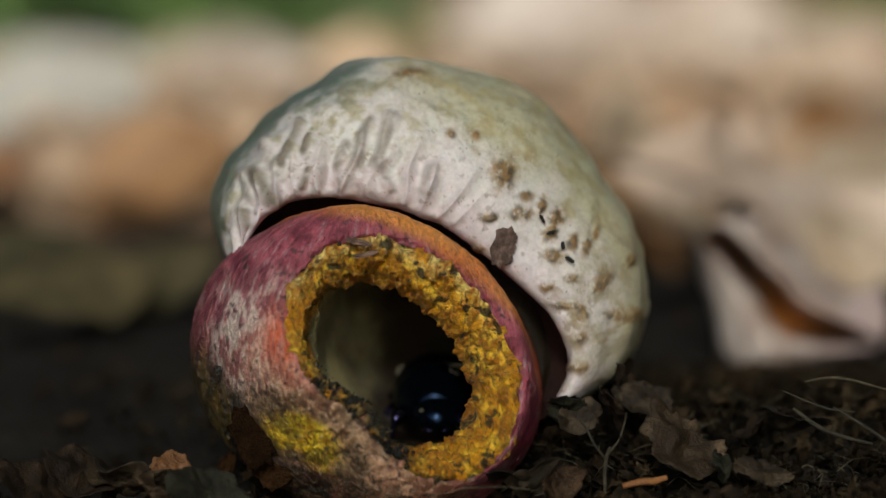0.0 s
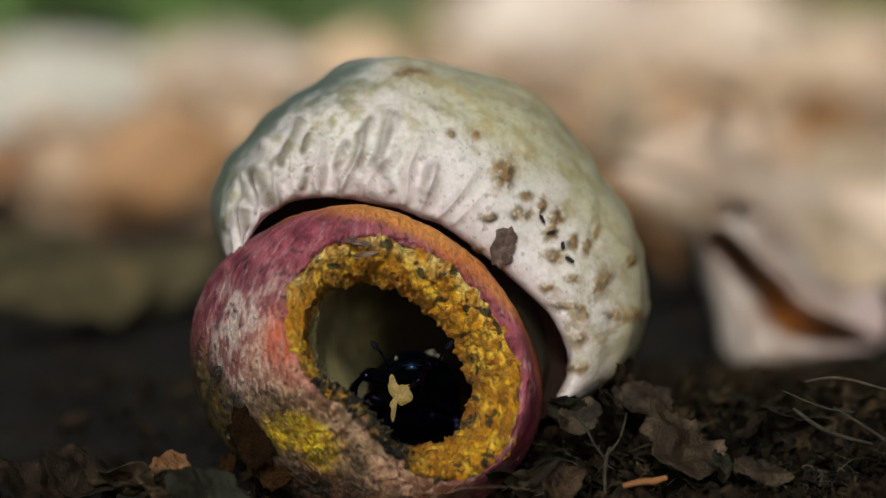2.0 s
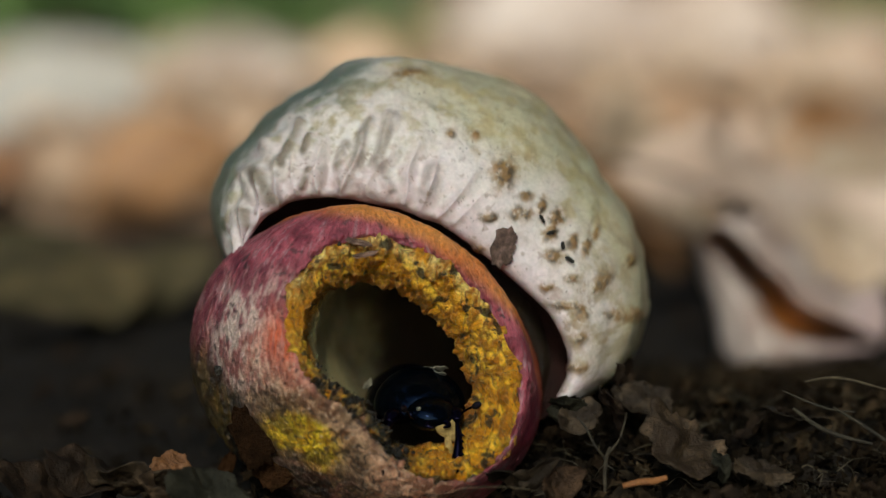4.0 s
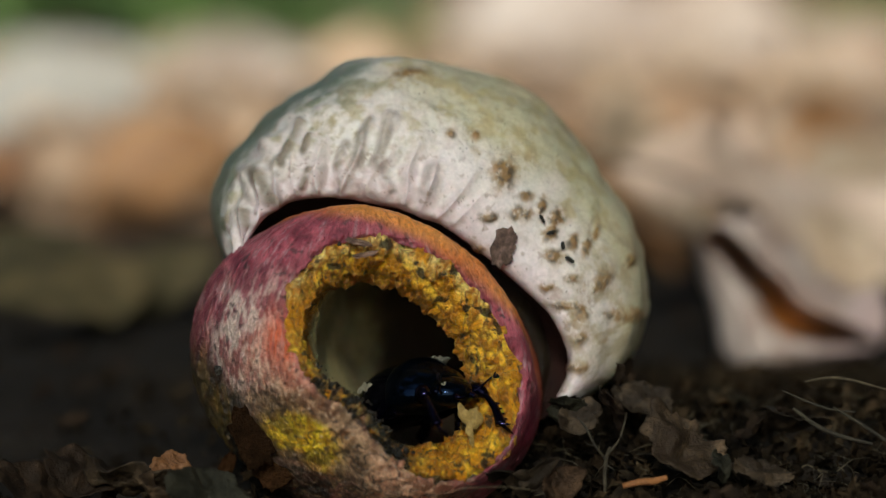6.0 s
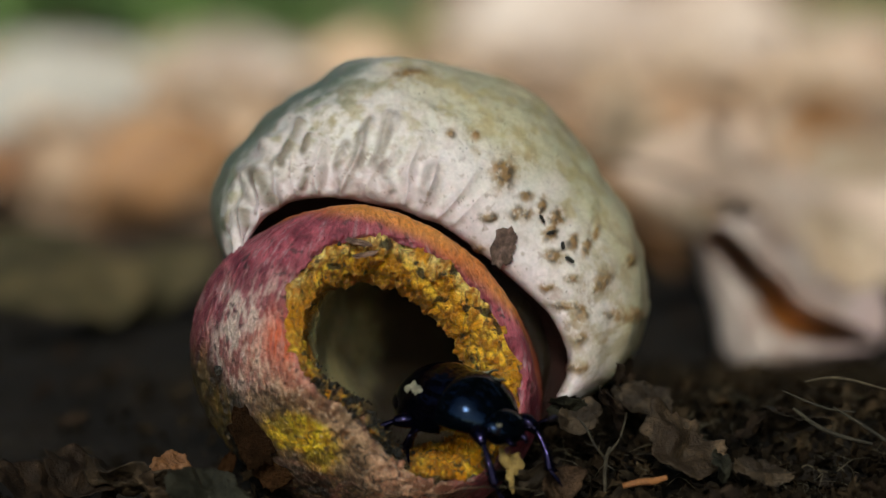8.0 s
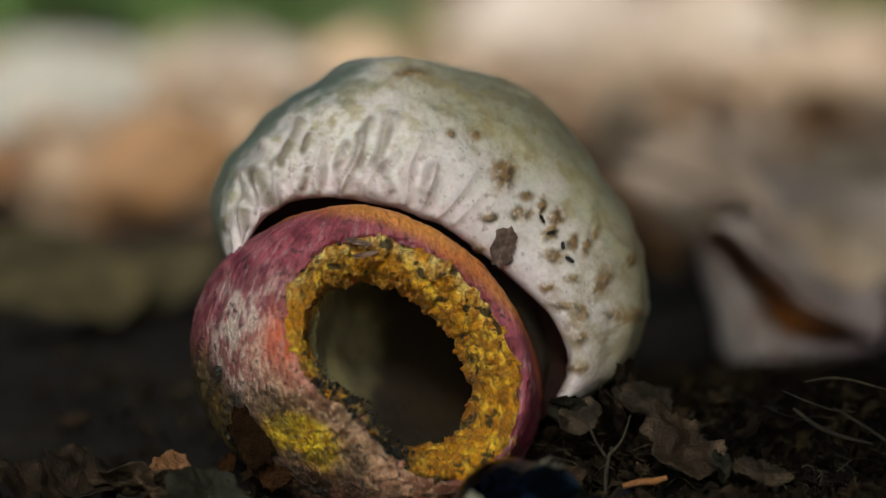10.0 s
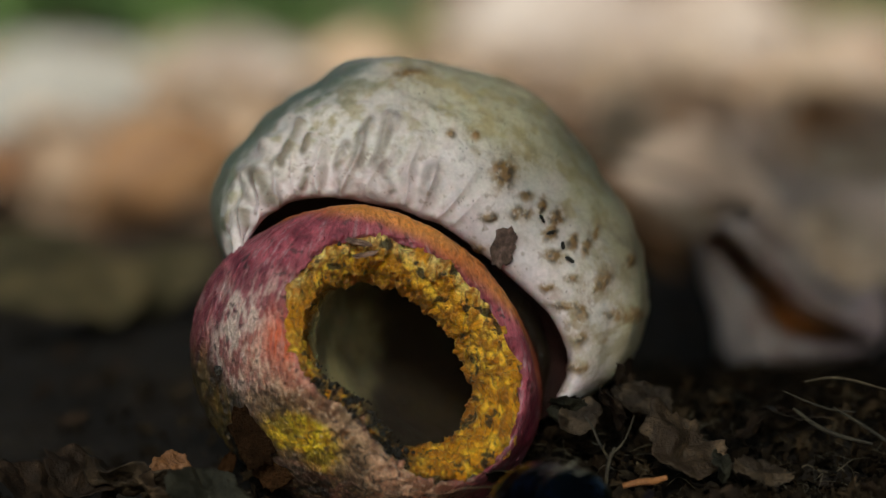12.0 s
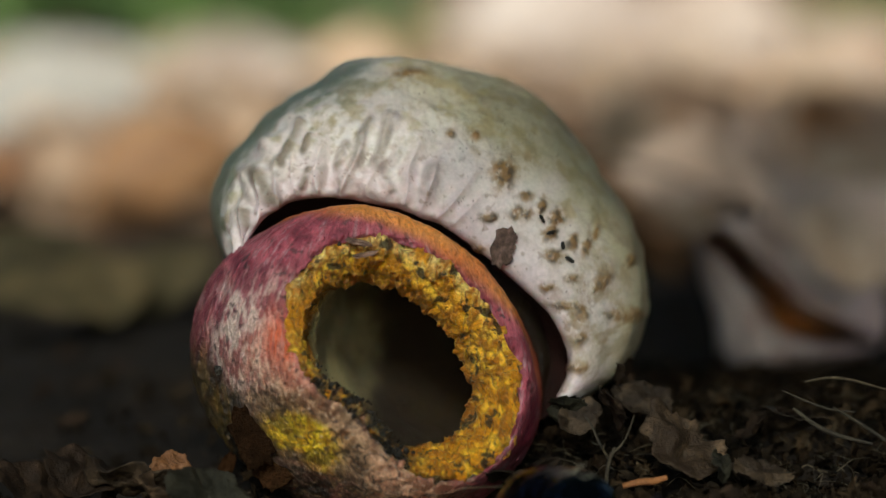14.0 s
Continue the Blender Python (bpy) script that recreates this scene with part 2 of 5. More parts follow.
def tube(path, radii, nv=10):
    """Limb through points, with a radius at each."""
    k = 7 * (len(path) - 1) + 1
    c = glide(path, np.linspace(0, 1, k))
    rr = glide([[q] for q in radii], np.linspace(0, 1, k))[:, 0]
    d = np.gradient(c, axis=0)
    d /= np.linalg.norm(d, axis=1, keepdims=True)
    up = np.where(np.abs(d[:, 2:3]) > 0.9, [[1.0, 0, 0]], [[0, 0, 1.0]])
    a = np.cross(d, up)
    a /= np.linalg.norm(a, axis=1, keepdims=True)
    b = np.cross(d, a)
    w = np.linspace(0, 2 * np.pi, nv, endpoint=False)
    v = c[:, None] + rr[:, None, None] * (np.cos(w)[None, :, None] * a[:, None] + np.sin(w)[None, :, None] * b[:, None])
    f = [tuple(q) for q in sheet_faces(k, nv)] + [tuple(range(nv))[::-1], tuple((k - 1) * nv + j for j in range(nv))]
    return v.reshape(-1, 3) * MM, f


# ---------------------------------------------------------------- the bolete
def joined(pieces):
    verts, faces, o = [], [], 0
    for v, f in pieces:
        verts.append(v)
        faces += (f + o).tolist() if isinstance(f, np.ndarray) else [tuple(int(i) + o for i in q) for q in f]
        o += len(v)
    return np.concatenate(verts), faces


def lump_at(centre, size, seed):
    """An uneven little clod."""
    nu, nv = 9, 10
    u = np.repeat(np.linspace(0, 1, nu), nv) * np.pi
    w = np.tile(np.linspace(0, 2 * np.pi, nv, endpoint=False), nu)
    d = np.stack([np.sin(u) * np.cos(w), np.sin(u) * np.sin(w), np.cos(u)], 1)
    k = 0.2 + 1.5 * grain(d + seed, 0.5, seed % 50, 3)
    r = random.Random(seed)
    shape = np.array(Euler((r.uniform(0, 6), r.uniform(0, 6), r.uniform(0, 6))).to_matrix()) @ np.diag([r.uniform(0.9, 1.5), r.uniform(0.6, 1.0), r.uniform(0.3, 0.7)])
    return (d * k[:, None] * size) @ shape.T + np.array(centre), sheet_faces(nu, nv)


def bolete():
    base = Vector((-0.006, 0.01, 0.0))
    thing = tagged(new("bolete_mushroom"), "fallen pale-capped bolete with a hollowed red and yellow stem", "mushroom")
    thing.matrix_basis = Matrix.Translation(base)
    inv = thing.matrix_basis.inverted() @ PLAN

    def world(v):
        m = np.array(inv)
        return (v * U) @ m[:3, :3].T + m[:3, 3]

    # stem skin, with fibres that run up and down the bulb
    rows, cols = 230, 600
    knots = [(2, -72, -199, 240, 178, -50, 60, 0.36),
             (-4, -78, -199, 252, 195, -50, 60, 0.33),
             (10, -92, -198, 270, 222, -50, 45, 0.22),
             (50, -112, -197, 294, 248, -45, 22, 0.09),
             (110, -128, -206, 311, 260, -35, 5, 0.0),
             (180, -136, -214, 320, 260, -25, 0, 0.0),
             (270, -132, -212, 316, 254, -25, 0, 0.0),
             (360, -110, -186, 285, 236, -25, 0, 0.0),
             (430, -90, -150, 260, 220, -25, 0, 0.0)]
    v, A, S, s = rings(knots, rows, cols)
    n = normals_of(v, rows, cols)
    X, Z = v[:, 0] / s, v[:, 2] / s
    up = np.clip((Z + 199) / 285, -0.97, 0.97)
    lon = (X + 136) / (330 * np.sqrt(1 - up ** 2))
    fibre = np.stack([lon * 34, Z / 110, v[:, 1] / 200], 1)
    streak = grain(fibre, 1.0, 3, 4)
    hair = grain(np.stack([lon * 110, Z / 45, v[:, 1] / 200], 1), 1.0, 4, 3)
    lump = grain(v, 80, 5, 3) - 0.5
    fine = grain(v, 9, 9, 3) - 0.5
    edge = 1 - ramp(S, 0.0, 0.10)
    ragged = grain(v, 24, 21, 3) - 0.5
    warp = grain(v, 60, 31, 3) * 120 - 60
    low = ramp(-X * 0.7 - Z + warp * 0.4, 420, 540)
    v = v + n * (lump * 10 + fine * (4 + 3 * low) + (streak - 0.5) * 3 + (hair - 0.5) * 1.5)[:, None]
    crust = ramp(grain(v, 30, 71, 4), 0.42, 0.56) * np.clip((1 - ramp(S, 0.0, 0.2)) * ramp(-X - Z, 200, 300) + low * 0.6, 0, 1)
    v = v + n * (crust * (grain(v, 13, 73, 3) - 0.2) * (36 * (1 - ramp(S, 0.0, 0.2)) + 5))[:, None]
    v[:, 1] += edge * ragged * 34
    rim = n * (edge * ragged * 10)[:, None]
    v = v + rim
    blotch = grain(v, 30, 81, 4)
    short = grain(np.stack([lon * 60, Z / 22, v[:, 1] / 60], 1), 1.0, 83, 3)
    c = mix((0.15, 0.019, 0.036), (0.38, 0.078, 0.105), ramp(blotch * 0.6 + streak * 0.4, 0.35, 0.65))
    c = mix(c, (0.4, 0.25, 0.27), ramp(short, 0.55, 0.75) * ramp(blotch, 0.3, 0.6) * 0.65)
    pale = ramp(-X + warp * 0.5, 215, 300) * (1 - ramp(-X + warp * .6, 370, 440)) * ramp(-Z + warp * .5, 20, 110)
    c = mix(c, (0.58, 0.43, 0.37), pale * (0.1 + 0.9 * ramp(blotch * 0.6 + short * 0.4, 0.4, 0.58)))
    red = np.exp(-(((X + 286 + warp * .3) / 42) ** 2 + ((Z + 168 + warp * .4) / 58) ** 2))
    c = mix(c, (0.56, 0.1, 0.035), np.clip(red * 1.2, 0, 1) * (0.5 + 0.5 * ramp(hair, 0.3, 0.6)))
    # orange neck towards the cap
    start = 0.08 + 0.8 * ((np.degrees(A) - 62) / 90) ** 2
    start = np.where(np.degrees(A) > 200, 0.08 + 0.8 * ((np.degrees(A) - 360 - 62) / 90) ** 2, start)
    w = ramp(S - start + warp * 0.0012, -0.06, 0.16)
    c = mix(c, mix((0.46, 0.11, 0.025), (0.64, 0.24, 0.045), ramp(grain(v, 90, 85, 2), 0.3, 0.7)), w * 0.95)
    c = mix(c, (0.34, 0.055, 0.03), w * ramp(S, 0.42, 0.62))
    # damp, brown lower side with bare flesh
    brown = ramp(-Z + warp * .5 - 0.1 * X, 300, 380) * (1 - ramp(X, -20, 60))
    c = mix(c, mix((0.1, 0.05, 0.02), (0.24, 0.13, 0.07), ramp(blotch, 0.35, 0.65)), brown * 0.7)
    flesh = np.exp(-(((X + 165) / 185) ** 4 + ((Z + 345 - warp * .3 + (X + 165) * 0.55) / 78) ** 4))
    c = mix(c, mix((0.36, 0.14, 0.075), (0.76, 0.42, 0.26), ramp(grain(v, 16, 33, 4), 0.35, 0.65)), flesh * 0.95)
    peel = np.exp(-(((X + 332 + warp * .6) / 52) ** 4 + ((Z + 345 + warp * .3) / 88) ** 4))
    c = mix(c, (0.018, 0.008, 0.004), peel * 0.98)
    yel = np.exp(-(((X + 240 + warp * .5) / 58) ** 4 + ((Z + 336 + warp * .4 + (X + 240) * 0.35) / 36) ** 4))
    c = mix(c, mix((0.6, 0.3, 0.012), (0.95, 0.62, 0.03), ramp(grain(v, 9, 56, 3), 0.35, 0.6)), np.clip(yel * 1.5, 0, 1) * ramp(grain(v, 18, 55, 3), 0.15, 0.33))
    torn = ramp(-Z + warp * 0.35 + 0.12 * (X + 300), 236, 262) * (1 - ramp(-Z - 0.75 * X, 500, 560)) * (1 - ramp(X, -150, -80)) * (1 - yel)
    c = mix(c, mix((0.11, 0.05, 0.018), (0.5, 0.31, 0.18), ramp(grain(v, 18, 36, 4), 0.38, 0.62)), torn * 0.8)
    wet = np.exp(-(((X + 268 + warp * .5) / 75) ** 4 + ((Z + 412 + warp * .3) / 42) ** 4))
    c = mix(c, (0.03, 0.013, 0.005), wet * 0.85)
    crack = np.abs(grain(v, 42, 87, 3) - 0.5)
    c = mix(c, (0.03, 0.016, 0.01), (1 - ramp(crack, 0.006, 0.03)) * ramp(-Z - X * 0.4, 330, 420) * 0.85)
    tiny = grain(v, 6, 89, 2)
    lowskin = ramp(-Z - X * 0.5 + warp * .4, 250, 380)
    c = mix(c, (0.05, 0.025, 0.015), ramp(tiny, 0.64, 0.74) * lowskin * 0.4)
    c = mix(c, (0.6, 0.46, 0.34), ramp(1 - tiny, 0.66, 0.76) * lowskin * (1 - peel) * 0.4)
    olive = ramp(-X - Z * 0.3 + warp * .5, 428, 470) * ramp(-Z + warp * .4, 100, 230)
    c = mix(c, mix((0.014, 0.008, 0.002), (0.13, 0.08, 0.014), ramp(streak, 0.42, 0.7)), olive * 0.95)
    c = mix(c, (0.035, 0.018, 0.018), ramp(grain(v, 14, 61, 3), 0.68, 0.74) * 0.7 * (1 - w))
    earth = mix((0.01, 0.009, 0.007), (0.16, 0.1, 0.04), ramp(grain(v, 12, 75, 3), 0.5, 0.72))
    c = mix(c, earth, np.clip(crust * 1.2, 0, 1))
    skin = v.copy()
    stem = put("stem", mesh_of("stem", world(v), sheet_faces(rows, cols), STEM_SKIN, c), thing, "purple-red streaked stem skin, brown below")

    # flesh of the gnawed opening and the hollow
    rows, cols = 210, 600
    knots = [(12, -73, -199, 249, 187, -50, 60, 0.36),
             (-7, -75, -200, 231, 168, -50, 60, 0.36),
             (18, -88, -206, 198, 140, -50, 62, 0.36),
             (66, -102, -214, 176, 128, -50, 66, 0.36),
             (125, -80, -200, 170, 130, -50, 30, 0.1),
             (200, -50, -190, 190, 160, -50, 0, 0.0),
             (300, -10, -170, 210, 180, -50, 0, 0.0),
             (420, 20, -150, 190, 170, -50, 0, 0.0),
             (480, 30, -145, 110, 100, -50, 0, 0.0),
             (500, 30, -145, 3, 3, -50, 0, 0.0)]
    v, A, S, s = rings(knots, rows, cols)
    n = normals_of(v, rows, cols)
    front = 1 - ramp(S, 0.32, 0.47)
    fib = grain(np.stack([np.cos(A) * 13, np.sin(A) * 13, S * 16 + 2 * grain(v, 40, 12, 2)], 1), 1.0, 13, 3) - 0.5
    chunk = grain(v, 46, 17, 3) - 0.5
    scale = np.abs(grain(np.stack([v[:, 0] / 17, v[:, 1] / 17, v[:, 2] / 26], 1), 1.0, 18, 2) - 0.5) * 2
    tooth = grain(v, 7, 19, 2) - 0.5
    v = v - n * ((chunk * 22 + fib * 12 + (scale - 0.3) * 6 + tooth * 5) * front + chunk * 12 + (grain(v, 10, 38, 2) - 0.5) * 22 * front * ramp(np.cos(A - np.radians(232)), 0.5, 0.8))[:, None]
    pit = ramp(grain(np.stack([v[:, 0] / 8, v[:, 1] / 8, v[:, 2] / 20], 1), 1.0, 91, 2), 0.6, 0.74) * front
    strand = grain(np.stack([v[:, 0] / 10, v[:, 1] / 14, v[:, 2] / 46 + grain(v, 30, 92, 2)], 1), 1.0, 93, 3) - 0.5
    v = v + n * (pit * 7 - strand * 9 * front)[:, None]
    hue = grain(v, 30, 23, 3)
    c = mix((0.62, 0.27, 0.009), (0.88, 0.52, 0.045), ramp(hue + strand * 0.6, 0.38, 0.66))
    c = mix(c, (0.92, 0.68, 0.27), (1 - ramp(S, 0.1, 0.2)) * ramp(v[:, 2], -190, 0) * ramp(hue + strand, 0.32, 0.6) * 0.85)
    # orange-brown crevices; pits and cracks also carry their shade in the colour
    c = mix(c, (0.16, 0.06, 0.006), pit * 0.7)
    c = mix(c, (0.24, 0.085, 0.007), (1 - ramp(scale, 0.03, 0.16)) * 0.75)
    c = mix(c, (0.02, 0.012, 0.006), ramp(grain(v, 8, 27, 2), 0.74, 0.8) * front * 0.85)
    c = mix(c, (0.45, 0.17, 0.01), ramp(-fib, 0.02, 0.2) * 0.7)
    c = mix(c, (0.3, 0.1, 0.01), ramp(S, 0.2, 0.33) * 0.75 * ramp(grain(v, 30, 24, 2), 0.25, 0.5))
    # hollow painted near-black for its shade, the left wall pale as if lit
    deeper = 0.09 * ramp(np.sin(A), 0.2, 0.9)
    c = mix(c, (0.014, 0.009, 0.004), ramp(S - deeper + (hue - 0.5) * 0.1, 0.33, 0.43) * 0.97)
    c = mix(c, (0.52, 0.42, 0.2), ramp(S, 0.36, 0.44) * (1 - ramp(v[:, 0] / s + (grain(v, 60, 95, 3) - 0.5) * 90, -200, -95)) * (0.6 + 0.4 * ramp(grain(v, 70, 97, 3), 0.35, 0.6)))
    lowleft = ramp(np.cos(A - np.radians(232)), 0.5, 0.8)
    grit = mix((0.012, 0.01, 0.008), (0.26, 0.15, 0.04), ramp(grain(v, 11, 30, 3), 0.5, 0.7))
    c = mix(c, grit, lowleft * front * ramp(grain(v, 22, 29, 3), 0.25, 0.45))
    c = mix(c, (0.02, 0.016, 0.01), ramp(grain(v, 24, 37, 3), 0.66, 0.72) * front * 0.9)
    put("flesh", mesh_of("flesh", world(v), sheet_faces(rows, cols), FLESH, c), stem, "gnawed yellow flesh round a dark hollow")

    # soil crumbs that cling to the edge of the opening
    r = random.Random(9)
    pieces = []
    spans = [(175, 262, 110, 7, 1.0), (205, 250, 8, 12, 1.0), (245, 280, 46, 8, 1.0), (30, 6, 26, 9, 1.0), (112, 122, 8, 9, 1.0), (338, 352, 8, 9, 1.0)]
    for a0, a1, count, size, big in spans:
        for i in range(count):
            a = radians(r.uniform(min(a0, a1), max(a0, a1)))
            off = abs((a - radians(232) + math.pi) % (2 * math.pi) - math.pi)
            k = r.uniform(0.8, 1.0) + 0.1 * r.random() ** 3
            rad = float(oval(np.array([a]), 238, 176, -50)[0]) * (1 - 0.36 * math.exp(-(off / 0.75) ** 2)) * k
            yy = 4 - 60 * math.cos(a - radians(225)) + (1 - k) * 180 + 2
            sz = size * (0.15 + 0.85 * r.random() ** 2) * big
            pieces.append(lump_at((-72 + rad * math.cos(a), yy, -199 + rad * math.sin(a)), sz, r.randrange(999)))
    verts, faces = joined(pieces)
    tagged(put("soil", mesh_of("soil", world(verts), faces, CRUMB), stem, "black soil crumbs stuck along the edge"), kind="stuff")

    # cap
    rows, cols = 350, 780
    prof = [(236, 0.035), (196, 0.012), (164, 0.0), (144, 0.012), (131, 0.055), (126, 0.15), (130, 0.3), (150, 0.52), (196, 0.76), (262, 0.92), (350, 1.0),
            (450, 0.97), (550, 0.8), (620, 0.45), (655, 0.0)]
    turn = 10 / 14
    p = glide(prof, np.linspace(0, 1, rows))
    y = np.repeat(p[:, 0], cols)
    t = np.repeat(p[:, 1], cols)
    S = np.repeat(np.linspace(0, 1, rows), cols)
    A = np.tile(np.linspace(0, 2 * np.pi, cols, endpoint=False), rows)
    front = S < turn + 0.01
    closing = np.where(S > turn, np.clip(t, 0, 1), 1.0)
    tt = np.where(S > turn, 1.0, t)
    ra = wavy(A, 235.3, [(-16.2, 4.1), (30.3, -40.3), (12.1, 2.7), (-3.3, -12.7), (5.2, -2.4), (-3.6, -1.0)])
    rb = wavy(A, 350.0, [(-9.9, 23.7), (25.0, -20.5), (12.4, -8.4), (-3.8, -13.7), (-0.9, 4.2), (-0.2, -5.9), (0.1, 4.4)])
    below = np.where(A > np.pi, np.degrees(2 * np.pi - A), 0.0)          # degrees below the horizontal
    px = (-58 + ra * np.cos(A)) * (1 - tt) + (-13 + rb * closing * np.cos(A)) * tt
    pz = (-140 + ra * np.sin(A)) * (1 - tt) + (-20 + rb * closing * np.sin(A)) * tt
    s = 1 + y / FAR
    v = np.stack([px * s, y, pz * s], 1)
    n = normals_of(v, rows, cols)
    lip = ramp(t, 0.0, 0.1) * (1 - ramp(t, 0.75, 1.0)) * front
    # soft folds on the upper left, dimples towards the right
    left = ramp(np.cos(A - np.radians(125)), 0.3, 0.8)
    fold = np.abs(np.sin(A * 19 + 7.0 * grain(v, 120, 43, 2) + t * 3.0)) ** 0.9 * (0.1 + 1.4 * grain(v, 60, 44, 2))
    h = (fold - 0.6) * 16 * left * lip * (1 - ramp(t, 0.3, 0.62)) + (grain(v, 34, 46, 2) - 0.5) * 16 * left * lip
    h = h + (grain(v, 130, 45, 3) - 0.5) * 26 * ramp(t, 0.05, 0.3) + (grain(v, 40, 47, 2) - 0.5) * 9
    knob = np.exp(-(((px + 222) / 34) ** 2 + ((pz - 300) / 30) ** 2)) + np.exp(-(((px + 345) / 30) ** 2 + ((pz - 182) / 34) ** 2))
    h = h + knob * 8
    stain = np.zeros(len(v))
    shade = np.zeros(len(v))
    # grooves between the folds: from, to, width, depth, how brown
    grooves = [(-94, 228, -117, 158, 9, 14, 0.3), (-117, 158, -95, 106, 8, 9, 0.1), (-172, 188, -188, 152, 8, 11, 0.4), (-188, 152, -180, 98, 7, 5, 0.0),
               (-212, 150, -220, 108, 7, 7, 0.1), (-238, 205, -246, 178, 6, 11, 1.0), (-240, 142, -249, 112, 6, 10, 1.0), (-254, 228, -268, 198, 6, 9, 0.7),
               (-274, 188, -288, 152, 7, 11, 1.0), (-338, 138, -303, 88, 13, 16, 0.9), (-318, 186, -288, 130, 11, 8, 0.2), (-358, 130, -344, 88, 8, 7, 0.3),
               (-354, 68, -348, 44, 10, 6, 0.8), (-20, 142, -33, 106, 9, 9, 0.2), (-146, 196, -153, 150, 7, 7, 0.2), (-128, 226, -145, 204, 6, 7, 0.7)]
    for x0, z0, x1, z1, wide, deep, brown in grooves:
        along = np.clip(((px - x0) * (x1 - x0) + (pz - z0) * (z1 - z0)) / ((x1 - x0) ** 2 + (z1 - z0) ** 2), 0, 1)
        d = np.hypot(px - x0 - along * (x1 - x0), pz - z0 - along * (z1 - z0))
        d = d + (grain(v, 26, 48, 2) - 0.5) * wide
        wide = wide * 1.35
        cut = np.exp(-(d / wide) ** 2) * front
        deep = deep * 1.15
        h = h - cut * deep + np.exp(-(d / wide / 2.2) ** 2) * deep * 0.32 * front
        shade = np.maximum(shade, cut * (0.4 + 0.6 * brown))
    pits = [(106, 133, 20, 26), (-62, 311, 24, 9), (281, -56, 15, 22), (240, -118, 16, 20), (201, 56, 14, 16), (13, 202, 8, 9),
            (58, 201, 8, 8), (146, 93, 11, 9), (174, 76, 8, 15), (138, 63, 20, 12), (228, 10, 10, 16), (191, 30, 14, 14),
            (256, 8, 8, 18), (274, 32, 6, 14), (324, -116, 34, 12), (81, 56, 16, 9), (200, -12, 20, 12), (226, -54, 14, 8), (186, -67, 14, 9),
            (216, -100, 26, 7), (330, -20, 8, 16), (62, 0, 14, 8), (236, -210, 22, 10), (240, -160, 14, 12)]
    for cx, cz, wx, wz in pits:
        slant = 0.5 if cx > 150 else 0.0
        qx, qz = (px - cx) - slant * (pz - cz) * 0.5, (pz - cz)
        d = (qx / wx) ** 2 + (qz / wz) ** 2 + (grain(v, 12, 42, 2) - 0.5) * 1.3
        hole = np.exp(-np.maximum(d, 0)) * front
        h = h - hole * 8 + np.exp(-np.maximum(d, 0) / 3.5) * 3.5 * front
        stain = np.maximum(stain, np.exp(-np.maximum(d, 0) * 0.9) * front)
    v = v + n * h[:, None]
    v[:, 1] += (1 - ramp(t, 0, 0.1)) * (S < 0.36) * (grain(v, 30, 49, 3) - 0.5) * 12
    g1, g2 = grain(v, 90, 53, 4), grain(v, 26, 57, 4)
    c = mix((0.64, 0.53, 0.52), (0.67, 0.61, 0.55), g1)
    c = mix(c, (0.64, 0.5, 0.52), (1 - ramp(t + (g1 - .5) * .35, 0.05, 0.42)) * 0.65)
    c = mix(c, (0.4, 0.36, 0.19), ramp(t + (g1 - .5) * .4, 0.42, 0.8) * ramp(px + pz * 0.6, -60, 260) * 0.75)
    c = mix(c, (0.36, 0.27, 0.11), ramp(g2, 0.48, 0.68) * ramp(t + (g1 - .5) * .5, 0.3, 0.65) * 0.6)
    c = mix(c, (0.32, 0.24, 0.12), ramp(grain(v, 11, 58, 3), 0.56, 0.7) * ramp(g1, 0.4, 0.6) * ramp(t, 0.1, 0.5) * 0.5)
    c = mix(c, (0.09, 0.12, 0.09), ramp(t + (g1 - .5) * .25 + (g2 - .5) * 0.3, 0.7, 0.93) * ramp(-px + pz * 0.3 + (g1 - .5) * 160, 170, 290) * 0.9)
    c = mix(c, (0.4, 0.28, 0.24), ramp(grain(v, 16, 50, 3), 0.52, 0.66) * (1 - ramp(t, 0.15, 0.45)) * ramp(g1, 0.4, 0.6) * 0.6)
    # shade of the grooves put into the colour, browner where they are stained
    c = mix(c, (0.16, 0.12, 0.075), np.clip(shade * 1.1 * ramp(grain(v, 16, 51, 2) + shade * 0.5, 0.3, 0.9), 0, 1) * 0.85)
    spotty = ramp(grain(v, 8, 62, 3) + stain * 0.3, 0.48, 0.66)
    c = mix(c, (0.34, 0.22, 0.1), np.clip(stain * 1.3, 0, 1) * 0.6)
    c = mix(c, mix((0.21, 0.1, 0.015), (0.04, 0.022, 0.008), ramp(grain(v, 9, 60, 2), 0.45, 0.65)), np.clip(stain * 1.6, 0, 1) * spotty * 0.82)
    c = mix(c, (0.3, 0.2, 0.15), ramp(grain(v, 12, 59, 3), 0.68, 0.74) * (1 - ramp(t, 0.3, 0.6)) * 0.6)
    fleck = ramp(grain(v, 5, 64, 2), 0.8, 0.86) * ramp(grain(v, 60, 66, 2), 0.45, 0.6)
    c = mix(c, (0.06, 0.035, 0.02), fleck * 0.8)
    # brown smears, and under them the shade of the lower right painted on
    smear = ramp(grain(np.stack([px / 40 + pz / 60, pz / 18 - px / 40, 0 * px], 1), 1.0, 68, 3), 0.55, 0.7) * ramp(px, 170, 290) * ramp(-pz, 0, 120)
    right_shade = ramp(px - pz * 0.6 + (g1 - .5) * 160, 190, 330)
    c = mix(c, (0.4, 0.32, 0.22), right_shade * (0.1 + 0.5 * ramp(g2, 0.45, 0.65)))
